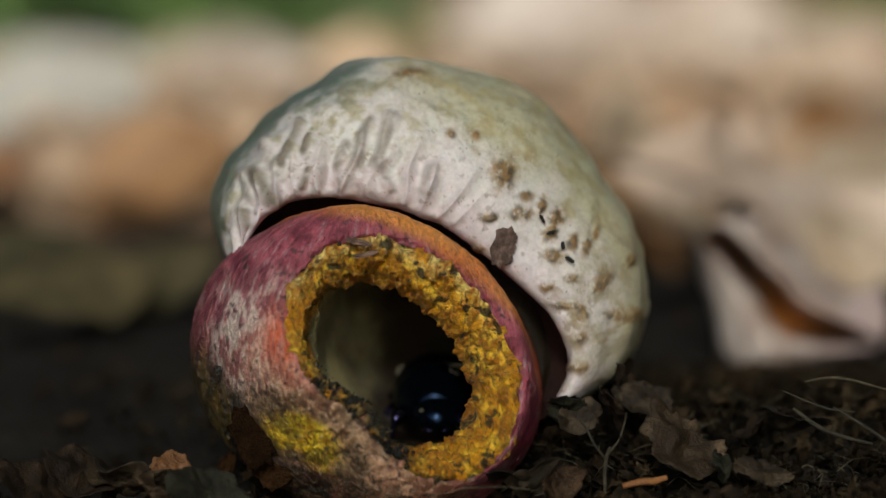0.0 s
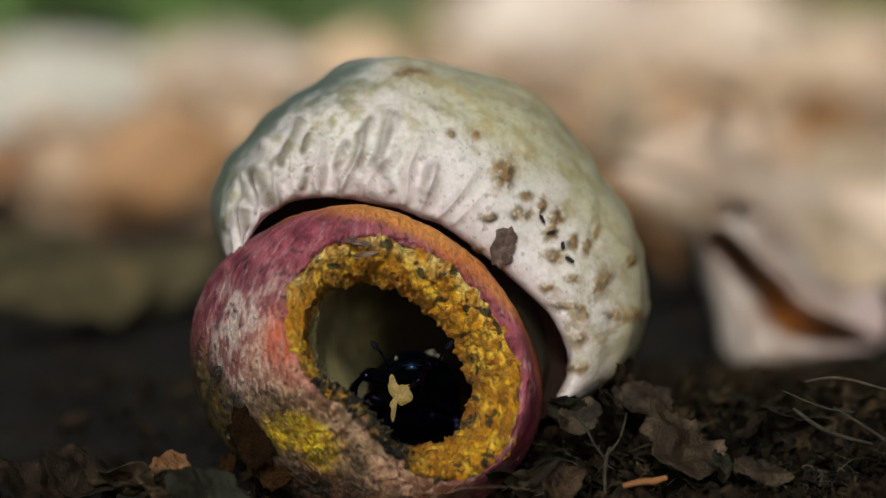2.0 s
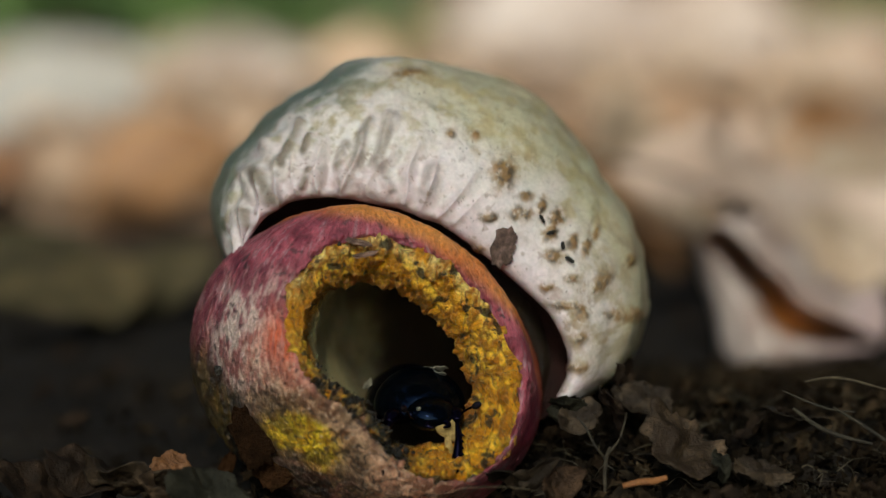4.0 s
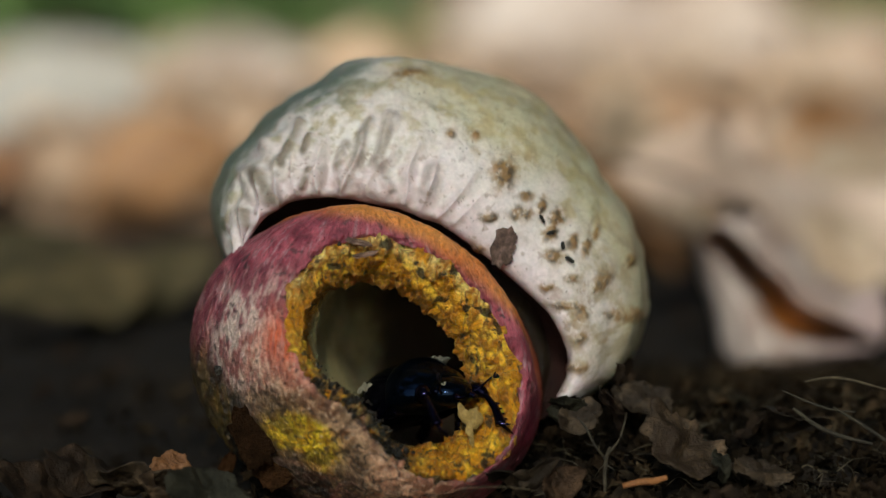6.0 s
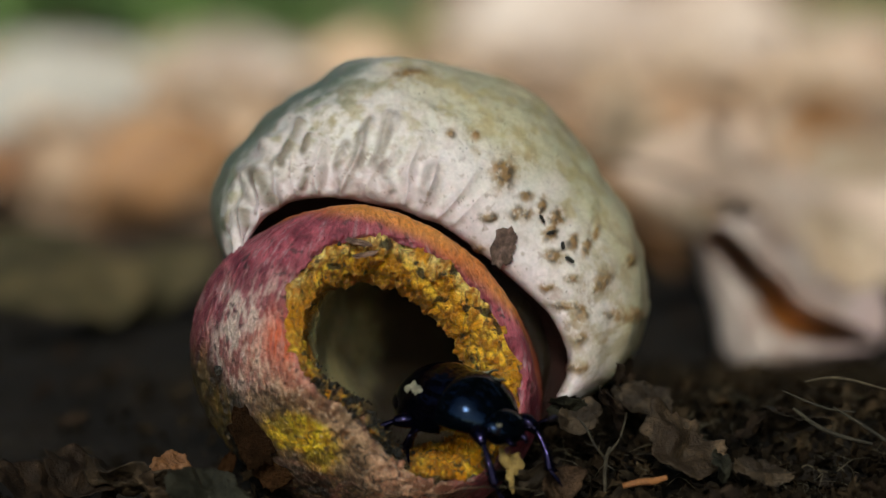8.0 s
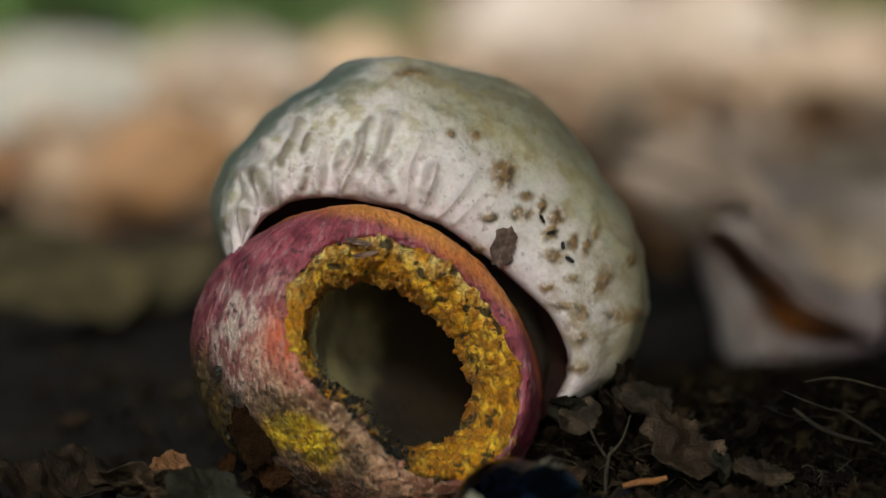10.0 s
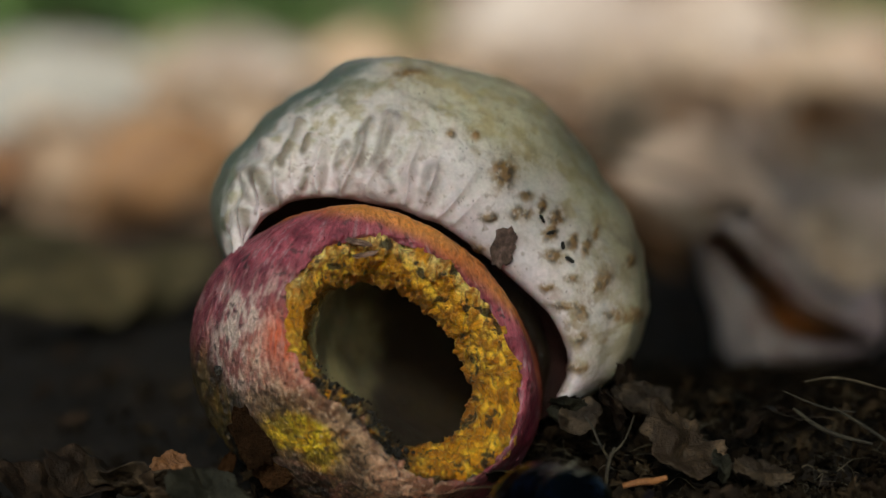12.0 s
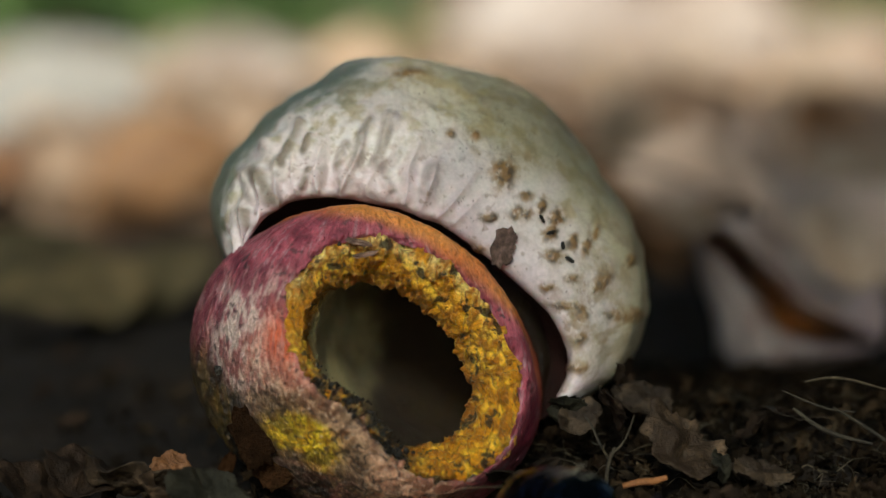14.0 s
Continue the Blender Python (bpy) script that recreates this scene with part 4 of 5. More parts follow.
def near_litter():
    """Dark broken leaf, fibre and soil on the ground round the mushroom."""
    r = random.Random(5)
    pieces = []
    nu, nv = 5, 4
    u, w = np.meshgrid(np.linspace(-1, 1, nu), np.linspace(-1, 1, nv), indexing="ij")
    u, w = u.ravel(), w.ravel()
    f = [tuple(q) for q in sheet_faces(nu, nv, False)]
    f2 = f + [tuple(i + nu * nv for i in q[::-1]) for q in f]
    border = [0, 4, 8, 12, 16, 17, 18, 19, 15, 11, 7, 3, 2, 1]
    f2 = f2 + [(a, b, b + 20, a + 20) for a, b in zip(border, border[1:] + border[:1])]
    for i in range(12500):
        x, y = r.uniform(-0.06, 0.082), r.uniform(-0.025, 0.1)
        if x < -0.026 and y > 0.004 and r.random() < 0.9:
            continue
        k = 0.00028 + 0.0016 * r.random() ** 3
        a, b = 1 - 0.3 * w * w * r.random(), 1 - 0.5 * u * u * r.random()
        jag = 1 + np.array([r.uniform(-0.35, 0.35) for _ in u])
        c1, c2 = r.uniform(-0.7, 0.7), r.uniform(-0.5, 0.5)
        v = np.stack([u * a * jag, w * b * jag * r.uniform(0.35, 0.8), c1 * u * u + c2 * u * w], 1) * k
        v = np.concatenate([v + [0, 0, 0.00005], v - [0, 0, 0.00005]])
        m = np.array(pose(x, y, float(rise(x, y)) + 0.0005 + r.random() ** 2 * 0.0017, r.uniform(-65, 65), r.uniform(-65, 65), r.uniform(0, 360)))
        pieces.append((v @ m[:3, :3].T + m[:3, 3], f2))
    tagged(put("litter_crumbs", mesh_of("litter_crumbs", *joined(pieces), CHIPS)), "dark crumbled leaf litter and soil on the ground", "litter", kind="stuff")
    pieces = []
    for i in range(950):
        x, y = r.uniform(-0.02, 0.08), r.uniform(-0.02, 0.1)
        z = float(rise(x, y))
        n = r.uniform(2, 9)
        d = r.uniform(0, 6.28)
        tip = np.array([math.cos(d), math.sin(d), 0]) * n
        path = [np.array([0, 0, 0.3]), tip * 0.35 + [r.uniform(-1, 1), r.uniform(-1, 1), r.uniform(0.3, 1.6)],
                tip * 0.7 + [r.uniform(-1, 1), r.uniform(-1, 1), r.uniform(0.3, 2.4)], tip + [0, 0, r.uniform(0, 2.5)]]
        q = r.uniform(0.03, 0.1)
        v, ff = tube([p + np.array([x, y, z]) * 1000 for p in path], [q, q, q * 0.8, q * 0.4], 5)
        pieces.append((v, ff))
    tagged(put("root_fibres", mesh_of("root_fibres", *joined(pieces), FIBRE)), "thin dry root fibres and stalks tangled in the litter", "fibres", kind="stuff")
    for i in range(90):
        x, y = r.uniform(-0.075, 0.08), r.uniform(-0.02, 0.16)
        if -0.045 < x < 0.024 and -0.016 < y < 0.05:
            continue
        m = pose(x, y, float(rise(x, y)) + 0.0015 + r.random() * 0.0025, r.uniform(-35, 35), r.uniform(-30, 30), r.uniform(0, 360))
        if x < -0.03 and y > 0.01 and r.random() < 0.7:
            continue
        ob = put("leaf_fragment", SHARD_KINDS[r.randrange(8)], m=m @ Matrix.Scale(r.uniform(0.25, 0.6), 4))
        tagged(ob, "small torn dark brown leaf fragment on damp soil", "leaf", "leaf fragments round the mushroom")


near_litter()


def near_pieces():
    """The single pieces of litter that can be told apart."""
    g = "leaf fragments round the mushroom"

    def lay(seed, x, z, depth, ln, wd, rx, ry, rz, mat, label, torn=1.0, name="leaf_fragment", curl=0.25):
        m = Matrix.Translation(place(x, z, depth)) @ pose(0, 0, 0, rx, ry, rz)
        return tagged(put(name, scrap_mesh(name, seed, ln, wd, curl, mat, 0.5 * torn), m=m), label, "leaf", g)

    lay(201, 430, -345, 40, 0.0112, 0.0085, 42, 8, 18, TAN_LEAF, "torn brown leaf fragment lying on dark litter")
    lay(203, 492, -386, -10, 0.0052, 0.0044, 50, 0, 70, GREY_LEAF, "small pale grey leaf scrap leaning on litter")
    lay(205, 315, -225, 230, 0.009, 0.006, 72, 10, 70, DARK_LEAF, "brown leaf scrap leaning against the cap")
    lay(207, 360, -262, 200, 0.007, 0.0045, 50, 0, 10, TAN_LEAF, "small brown leaf scrap beside the cap")
    lay(223, 236, -300, 80, 0.006, 0.0045, 60, 10, 20, TAN_LEAF, "brown leaf scrap at the foot of the cap")
    lay(225, 300, -278, 100, 0.006, 0.005, 70, -15, 100, DARK_LEAF, "brown leaf scrap leaning against the cap")
    lay(227, 218, -284, 92, 0.0058, 0.0045, 50, 15, 150, GREY_LEAF, "grey leaf scrap between stem and cap")
    lay(209, -415, -430, -60, 0.0125, 0.007, 55, 12, 8, GREY_LEAF, "grey-olive dead leaf lying beside the stem", 0.5)
    lay(211, -640, -395, 60, 0.014, 0.008, 40, 5, 20, DARK_LEAF, "purplish brown dead leaf on the soil", 0.5)
    lay(213, -482, -383, 60, 0.005, 0.004, 60, 0, 15, ORANGE, "orange-brown leaf chip on the soil", 0.8)
    lay(215, 130, -405, -20, 0.009, 0.005, 50, 10, 140, TAN_LEAF, "dark leaf scrap at the foot of the stem")
    lay(217, 200, -420, -30, 0.008, 0.005, 40, -10, 60, DARK_LEAF, "dark leaf scrap at the foot of the stem")
    lay(221, 600, -300, 200, 0.012, 0.006, 35, -10, 160, TAN_LEAF, "dark brown leaf fragment on the bank of litter")

    lay(231, -560, -412, 30, 0.011, 0.007, 40, -8, 160, TAN_LEAF, "brown dead leaf fragment lying on the soil", 0.8)
    lay(233, -715, -418, 40, 0.013, 0.008, 35, 10, 30, DARK_LEAF, "purplish brown dead leaf on the soil", 0.6)
    lay(235, -500, -430, -20, 0.009, 0.006, 45, 5, 100, TAN_LEAF, "brown dead leaf fragment lying on the soil", 0.9)
    lay(237, 560, -395, 0, 0.008, 0.005, 40, 5, 30, TAN_LEAF, "torn tan leaf fragment lying on dark litter", 1.2)

    def stick(name, pts, radii, mat, label, category="twig"):
        ps = [np.array(place(*p)) * 1000 for p in pts]
        o = ps[0]
        v, f = tube([p - o for p in ps], [0.62 * q for q in radii], 8)
        ob = put(name, mesh_of(name, v, f, mat), m=Matrix.Translation(Vector(o) * 0.001))
        return tagged(ob, label, category)

    stick("orange_stalk", [(318, -420, -10), (345, -413, -10), (372, -411, -5), (396, -404, 0)], [0.6, 0.75, 0.75, 0.55], ORANGE, "orange-brown broken stalk lying in the litter", "stalk")
    stick("grass_blade", [(0, -434, -60), (40, -424, -70), (90, -421, -75), (140, -424, -70), (200, -436, -60)], [0.06, 0.1, 0.11, 0.1, 0.05], TWIG, "thin curved dry grass blade at the foot of the stem", "grass")
    stick("dry_twig", [(620, -282, 80), (660, -312, 70), (700, -330, 60), (760, -345, 50)], [0.35, 0.5, 0.45, 0.3], TWIG, "dry twig lying across the bank of litter")
    stick("dry_twig", [(600, -250, 90), (640, -268, 80), (690, -285, 75), (730, -288, 70)], [0.15, 0.25, 0.25, 0.15], TWIG, "thin dry twig lying across the bank of litter")
    stick("dry_twig", [(640, -235, 150), (700, -228, 140), (790, -250, 130)], [0.2, 0.3, 0.2], TWIG, "thin dry twig lying across the bank of litter")
    stick("dry_twig", [(690, -280, 60), (740, -310, 50), (800, -350, 40)], [0.2, 0.35, 0.3], TWIG, "grey dry twig lying across the bank of litter")
    stick("dry_twig", [(-340, -430, -40), (-370, -440, -50), (-430, -460, -60)], [0.12, 0.18, 0.12], TWIG, "thin dry twig beside the stem")


near_pieces()


def forked_twig():
    """The little forked root that the beetle brushes against."""
    foot = place(288, -445, -10)
    thing = tagged(new("forked_twig"), "pale forked dry rootlet standing in the litter", "twig")
    thing.matrix_basis = Matrix.Translation(foot)
    for name, pts, radii in (("stem", [(288, -445, -10), (286, -400, -10), (290, -366, -8), (296, -350, -6)], [0.35, 0.42, 0.4, 0.3]),
                             ("branch", [(288, -372, -8), (268, -345, -5), (252, -315, 0), (238, -298, 6)], [0.34, 0.3, 0.26, 0.16]),
                             ("branch", [(292, -362, -8), (310, -340, -8), (320, -312, -6), (325, -290, -4)], [0.3, 0.24, 0.2, 0.12]),
                             ("branch", [(286, -368, -8), (276, -356, -16), (278, -344, -20)], [0.2, 0.16, 0.06]),
                             ("branch", [(270, -348, -6), (258, -346, -10), (250, -340, -14)], [0.16, 0.12, 0.05])):
        ps = [np.array(place(*p) - foot) * 1000 for p in pts]
        put(name, mesh_of(name, *tube(ps, [0.6 * q for q in radii], 7), TWIG), thing)
    return thing


FORK = forked_twig()


def trees():
    thing = tagged(new("tree"), "mossy grey-green tree trunk behind the leaf litter", "tree")
    thing.matrix_basis = Matrix.Translation((-0.102, 1.95, -0.02))
    rows, cols = 60, 48
    ang = np.tile(np.linspace(0, 2 * np.pi, cols, endpoint=False), rows)
    h = np.repeat(np.linspace(0, 1, rows), cols)
    rad = 0.071 * (1 + 0.5 * np.exp(-h * 30) - 0.3 * h)
    v = np.stack([rad * np.cos(ang), rad * np.sin(ang), h * 4.0 - 0.05], 1)
    v[:, :2] *= (1 + 0.12 * (grain(v, 0.05, 3, 3) - 0.5))[:, None]
    put("trunk", mesh_of("trunk", v, sheet_faces(rows, cols), MOSSY_BARK), thing)
    put("crown", crown((0, 0, 3.6), (1.6, 1.4, 0.8), 900, 0.11, 3), thing)


def crown(centre, size, count, leaf, seed):
    """Many small leaves in clumps."""
    r = random.Random(seed)
    me = leaf_mesh("crown_leaf", 300 + seed, leaf, leaf * 0.62, 0.25, 0.2, GREEN_LEAF, 0.1, 5, 5, False)
    v0, f0 = np.array([v.co for v in me.vertices]), [tuple(p.vertices) for p in me.polygons]
    clumps = [Vector((r.gauss(0, 0.45) * size[0], r.gauss(0, 0.45) * size[1], r.gauss(0, 0.45) * size[2])) for _ in range(max(3, count // 14))]
    pieces = []
    for i in range(count):
        c = clumps[r.randrange(len(clumps))] + Vector((r.gauss(0, 1), r.gauss(0, 1), r.gauss(0, 0.7))) * leaf * 1.2 + Vector(centre)
        m = np.array(Matrix.Translation(c) @ pose(0, 0, 0, r.uniform(-50, 50), r.uniform(-50, 50), r.uniform(0, 360)))
        pieces.append((v0 @ m[:3, :3].T + m[:3, 3], f0))
    return mesh_of("crown", *joined(pieces), GREEN_LEAF)


def shade_tree():
    """Unseen tree, added so that its foliage shades the mushroom from the high sun."""
    thing = tagged(new("tree"), "unseen beech added to shade the mushroom", "tree")
    foot = Vector((-2.6, -2.0, 0))
    thing.matrix_basis = Matrix.Translation(foot)
    top = toward * 3.2 - foot
    v, f = tube([(0, 0, -50), (60, 40, 900), (20, -30, 1900), (-100, 60, 2900), (-150, 100, 3900)], [140, 110, 95, 80, 50], 16)
    trunk = put("trunk", mesh_of("trunk", v, f, MOSSY_BARK), thing)
    v, f = tube([(-60, 20, 2100), (top.x * 500, top.y * 500, 2300), tuple(top * 1000)], [50, 32, 10], 10)
    put("limb", mesh_of("limb", v, f, MOSSY_BARK), thing)
    put("crown", crown(tuple(top + Vector((0, -0.16, 0.0))), (0.75, 0.75, 0.3), SHADE_LEAVES, 0.07, 5), thing)


SHADE_LEAVES = 620


def woods():
    """The wood all round and overhead, open where the sun comes in."""
    rows, cols = 70, 140
    el = np.repeat(np.linspace(-0.06, 1.0, rows) * np.pi / 2, cols)
    az = np.tile(np.linspace(0, 2 * np.pi, cols, endpoint=False), rows)
    d = np.stack([np.cos(el) * np.cos(az), np.cos(el) * np.sin(az), np.sin(el)], 1)
    v = d * (13 + 3.0 * (grain(d * 13, 2.0, 7, 4) - 0.5))[:, None] * np.array([1, 1, 0.8])
    f = sheet_faces(rows, cols)
    c = d[f].mean(1)
    gap = np.degrees(np.arccos(np.clip(c @ np.array(toward), -1, 1))) + 26 * (grain(c * 13, 3.0, 9, 3) - 0.5)
    f = f[(gap > 34) & (grain(c * 13, 1.4, 11, 2) < 0.66 + 0.3 * (c[:, 2] < 0.3))]
    tagged(put("backdrop", mesh_of("backdrop", v, f, WOODS)), "dark green woods closing round the clearing", "woods", kind="structure")


def sapling():
    """Unseen leafy young beech, added to sway into the sun's way beside the mushroom."""
    thing = tagged(new("shade_sapling"), "unseen leafy young beech added to shade the leaves at right", "sapling")
    foot = Vector((0.42, 0.02, 0))
    thing.matrix_basis = Matrix.Translation(foot)
    tip = Vector((0.086, 0.118, 0.012)) + toward * 0.19 - foot
    v, f = tube([(0, 0, -10), (6, -4, 90), (-4, 3, 170), (-8, 0, 260)], [4, 3.5, 3, 1.5], 10)
    put("trunk", mesh_of("trunk", v, f, MOSSY_BARK), thing)
    v, f = tube([(-4, 2, 165), (tip.x * 400, tip.y * 400, 215), tuple(tip * 1000)], [2, 1.5, 0.8], 8)
    put("limb", mesh_of("limb", v, f, MOSSY_BARK), thing)
    over = Vector((0.13, 0.36, 0)) + toward * 0.5 - foot
    v, f = tube([(-6, 2, 200), (over.x * 450, over.y * 450, 262), tuple(over * 1000)], [2, 1.5, 0.8], 8)
    put("limb", mesh_of("limb", v, f, MOSSY_BARK), thing)
    put("foliage", crown(tuple(over), (0.14, 0.17, 0.03), 330, 0.036, 43), thing)
    put("foliage", crown(tuple(tip), (0.06, 0.07, 0.012), 330, 0.019, 41), thing)
    return thing


woods()
trees()
shade_tree()
SAPLING = sapling()


def herbs():
    """Green woodland plants far behind."""
    r = random.Random(3)
    for i, (x, z, tall) in enumerate([(-770, 290, 0.17), (-690, 296, 0.15), (-560, 302, 0.15), (-480, 308, 0.14), (-400, 318, 0.13), (-830, 286, 0.18), (-620, 312, 0.2),
                                      (760, 390, 0.14), (-720, 340, 0.25), (-440, 350, 0.2), (-340, 372, 0.2)]):
        p = spot(x, z)
        thing = tagged(new("woodland_herb"), "green leafy herb on the forest floor", "plant", "green herbs in the distance")
        thing.matrix_basis = Matrix.Translation(p)
        v, f = tube([(0, 0, -5), (8, 5, tall * 250), (-6, 8, tall * 500)], [2.5, 2, 1], 6)
        put("stalk", mesh_of("stalk", v, f, GREEN_LEAF), thing)
        me = crown((0, 0, tall * 0.3), (tall * 0.55, tall * 0.5, tall * 0.25), 120, 0.042, 20 + i)
        put("foliage", me, thing)


herbs()


# ---------------------------------------------------------------- the beetle (millimetres, head along +x)
def flake_mesh(name, seed, size, material=None, thick=0.07):
    def fn(u, w):
        r = np.sin(np.pi * np.clip(u, 0.001, 0.999)) ** 0.6
        q = np.stack([u * 5, np.cos(w), np.sin(w)], 1)
        k = 0.35 + 1.3 * grain(q, 0.55, seed, 3)
        bend = (grain(np.stack([u * 4, 0 * u, 0 * u], 1), 0.6, seed + 1, 2) - 0.5) * size * 0.7
        return (u - 0.5) * size * 1.7, r * np.cos(w) * size * 0.36 * k + bend, r * np.sin(w) * size * thick * k + 0.12 * np.sin(u * 9)
    v, f = blob(fn, 22, 16)
    return mesh_of(name, v, f, material or FLAKE)


def beetle():
    thing = tagged(new("dung_beetle"), "shiny black-blue dor beetle with pale flakes on its back", "beetle")

    def abdomen(u, w):
        r = np.sin(np.pi * np.clip(u, 0.0, 1) ** 0.8) ** 0.5
        z = np.sin(w)
        return -9.4 + u * 10.4, r * 4.6 * np.cos(w), 2.6 + r * np.where(z > 0, 2.2, 2.3) * z
    v, f = blob(abdomen)
    put("abdomen", mesh_of("abdomen", v, f, LEG), thing)
    for sgn in (1, -1):
        nu, nv = 60, 50
        u = np.repeat(np.linspace(0, 1, nu), nv)
        w = np.tile(np.linspace(0.0, 1.0, nv), nu)
        r = np.clip(np.sin(np.pi * (0.32 + 0.68 * u)), 0, 1) ** 0.5
        th = np.pi / 2 * (1 - w) + w * (-0.35)
        groove = -0.045 * (np.abs(np.sin(w * 7 * np.pi)) < 0.28) * (w > 0.05) * r
        x = 0.6 - u * 10.4
        hgt = 5.0 * (0.85 + 0.15 * np.sin(np.pi * u)) + groove
        outer = np.stack([x, sgn * (5.3 + groove) * r * np.cos(th) + sgn * 0.02, 2.3 + hgt * r * np.sin(th)], 1)
        inn = np.stack([x * 0.98, sgn * 5.0 * r * np.cos(th) + sgn * 0.02, 2.2 + 4.7 * r * np.sin(th)], 1)
        ff = sheet_faces(nu, nv, False)
        faces = [tuple(q) for q in ff] + [tuple(q[::-1] + nu * nv) for q in ff]
        put("wing_case", mesh_of("wing_case", np.concatenate([outer, inn]) * MM, faces, ELYTRON), thing)

    def shield(u, w):
        r = np.clip(np.sin(np.pi * (0.44 + 0.47 * u)), 0, 1) ** 0.6 * ramp(u, -0.05, 0.03) * (1 - ramp(u, 0.97, 1.04))
        z = np.sin(w)
        return 0.3 + u * 5.2, r * 5.2 * np.cos(w), 2.4 + r * np.where(z > 0, 4.5, 1.9) * z - u * u * 0.8
    v, f = blob(shield)
    put("pronotum", mesh_of("pronotum", v, f, PRONOTUM), thing, "blue-black domed pronotum")

    def skull(u, w):
        r = np.sin(np.pi * np.clip(0.2 + 0.8 * u, 0, 1)) ** 0.45
        return 4.4 + u * 3.3, r * (3.0 - 0.45 * u) * np.cos(w), 2.0 - u * 0.8 + r * (2.0 - 0.35 * u) * np.sin(w)
    head = put("head", mesh_of("head", *blob(skull, 26, 22), PRONOTUM), thing)
    for sgn in (1, -1):
        put("mandible", mesh_of("mandible", *tube([(7.2, sgn * 1.0, 0.9), (7.9, sgn * 1.2, 0.5), (8.2, sgn * 0.5, 0.3)], [0.4, 0.28, 0.1]), LEG), head)
        put("eye", mesh_of("eye", *blob(lambda u, w: (5.9 + 0.5 * np.cos(np.pi * u), sgn * 2.45 + 0.45 * np.sin(np.pi * u) * np.cos(w), 1.75 + 0.5 * np.sin(np.pi * u) * np.sin(w)), 12, 12), ELYTRON), head)
        ant = put("antenna", mesh_of("antenna", *tube([(6.4, sgn * 2.0, 1.3), (7.0, sgn * 2.8, 1.6), (7.9, sgn * 3.3, 2.1), (8.5, sgn * 3.8, 2.4)], [0.2, 0.14, 0.12, 0.14], 8), LEG), head)
        put("club", mesh_of("club", *blob(lambda u, w: (8.4 + 1.0 * u, sgn * (3.75 + 0.7 * u) + 0.36 * np.sin(np.pi * u) ** 0.6 * np.cos(w), 2.35 + 0.4 * u + 0.42 * np.sin(np.pi * u) ** 0.6 * np.sin(w)), 14, 10), CLUB), ant, "brown antenna club")
    thing.scale = (1.15, 1.15, 1.15)
    legs = {}
    plans = (("front", 3.6, [(0, 0, 0), (1.5, 1.9, 0.3), (2.6, 2.7, -0.5)], [(2.6, 2.7, -0.5), (3.7, 3.25, -2.4), (4.4, 3.35, -4.4)]),
             ("middle", 0.4, [(0, 0, 0), (-0.7, 2.1, 0.3), (-1.5, 3.0, 0.1)], [(-1.5, 3.0, 0.1), (-2.6, 3.5, -1.2), (-3.3, 3.6, -2.8)]),
             ("rear", -2.6, [(0, 0, 0), (-1.8, 2.4, 0.3), (-2.9, 3.6, 0.2)], [(-2.9, 3.6, 0.2), (-4.3, 4.3, -0.5), (-5.4, 4.8, -1.2)]))
    for name, x0, fem, tib in plans:
        for sgn in (1, -1):
            flip = np.array([1, sgn, 1])
            leg = put("leg", mesh_of("coxa", *blob(lambda u, w: (0.7 * np.cos(np.pi * u), 0.7 * np.sin(np.pi * u) * np.cos(w), 0.6 * np.sin(np.pi * u) * np.sin(w)), 12, 12), LEG), thing)
            home = pose(x0 * MM, sgn * 2.2 * MM, 1.3 * MM)
            leg.matrix_basis = home
            put("femur", mesh_of("femur", *tube(np.array(fem) * flip, [0.55, 0.95, 0.5]), LEG), leg)
            shin = [tube(np.array(tib) * flip, [0.3, 0.42, 0.64])]
            a, b = np.array(tib[0], float), np.array(tib[2], float)
            for j in range(5):
                q = a + (b - a) * (0.3 + 0.17 * j)
                out = np.array([0.3, 0.75, -0.25])
                shin.append(tube([q * flip, (q + out * 0.7) * flip, (q + out * 1.35) * flip], [0.32, 0.2, 0.03], 6))
            put("tibia", mesh_of("tibia", *joined(shin), LEG), leg)
            foot = b + np.array([0.9, 0.5, -0.9]) * (1 if name != "rear" else np.array([-1, 1, 1]))
            toe = b + np.array([1.8, 0.7, -1.5]) * (1 if name != "rear" else np.array([-1, 1, 1]))
            put("tarsus", mesh_of("tarsus", *tube([b * flip, (b * .5 + foot * .5) * flip, foot * flip, toe * flip], [0.24, 0.2, 0.22, 0.1], 6), LEG), leg)
            legs[(name, sgn)] = (leg, home)
    put("back_flake", flake_mesh("back_flake", 3, 1.6), thing, "pale dry flake stuck to the wing case", pose(-3.4 * MM, -4.55 * MM, 4.9 * MM, 60, 0, 4))
    put("shield_flake", flake_mesh("shield_flake", 8, 1.9), thing, "pale dry flake stuck behind the pronotum", pose(0.9 * MM, 1.9 * MM, 6.55 * MM, -24, 0, 60))
    put("shield_flake", flake_mesh("shield_flake", 18, 1.5), thing, "pale dry flake stuck on the pronotum", pose(2.6 * MM, 1.9 * MM, 6.1 * MM, -28, 12, 30))
    put("head_speck", flake_mesh("head_speck", 28, 0.55, None, 0.4), head, "tiny pale speck on the head", pose(6.6 * MM, -1.7 * MM, 2.35 * MM))
    return thing, legs


BEETLE, LEGS = beetle()


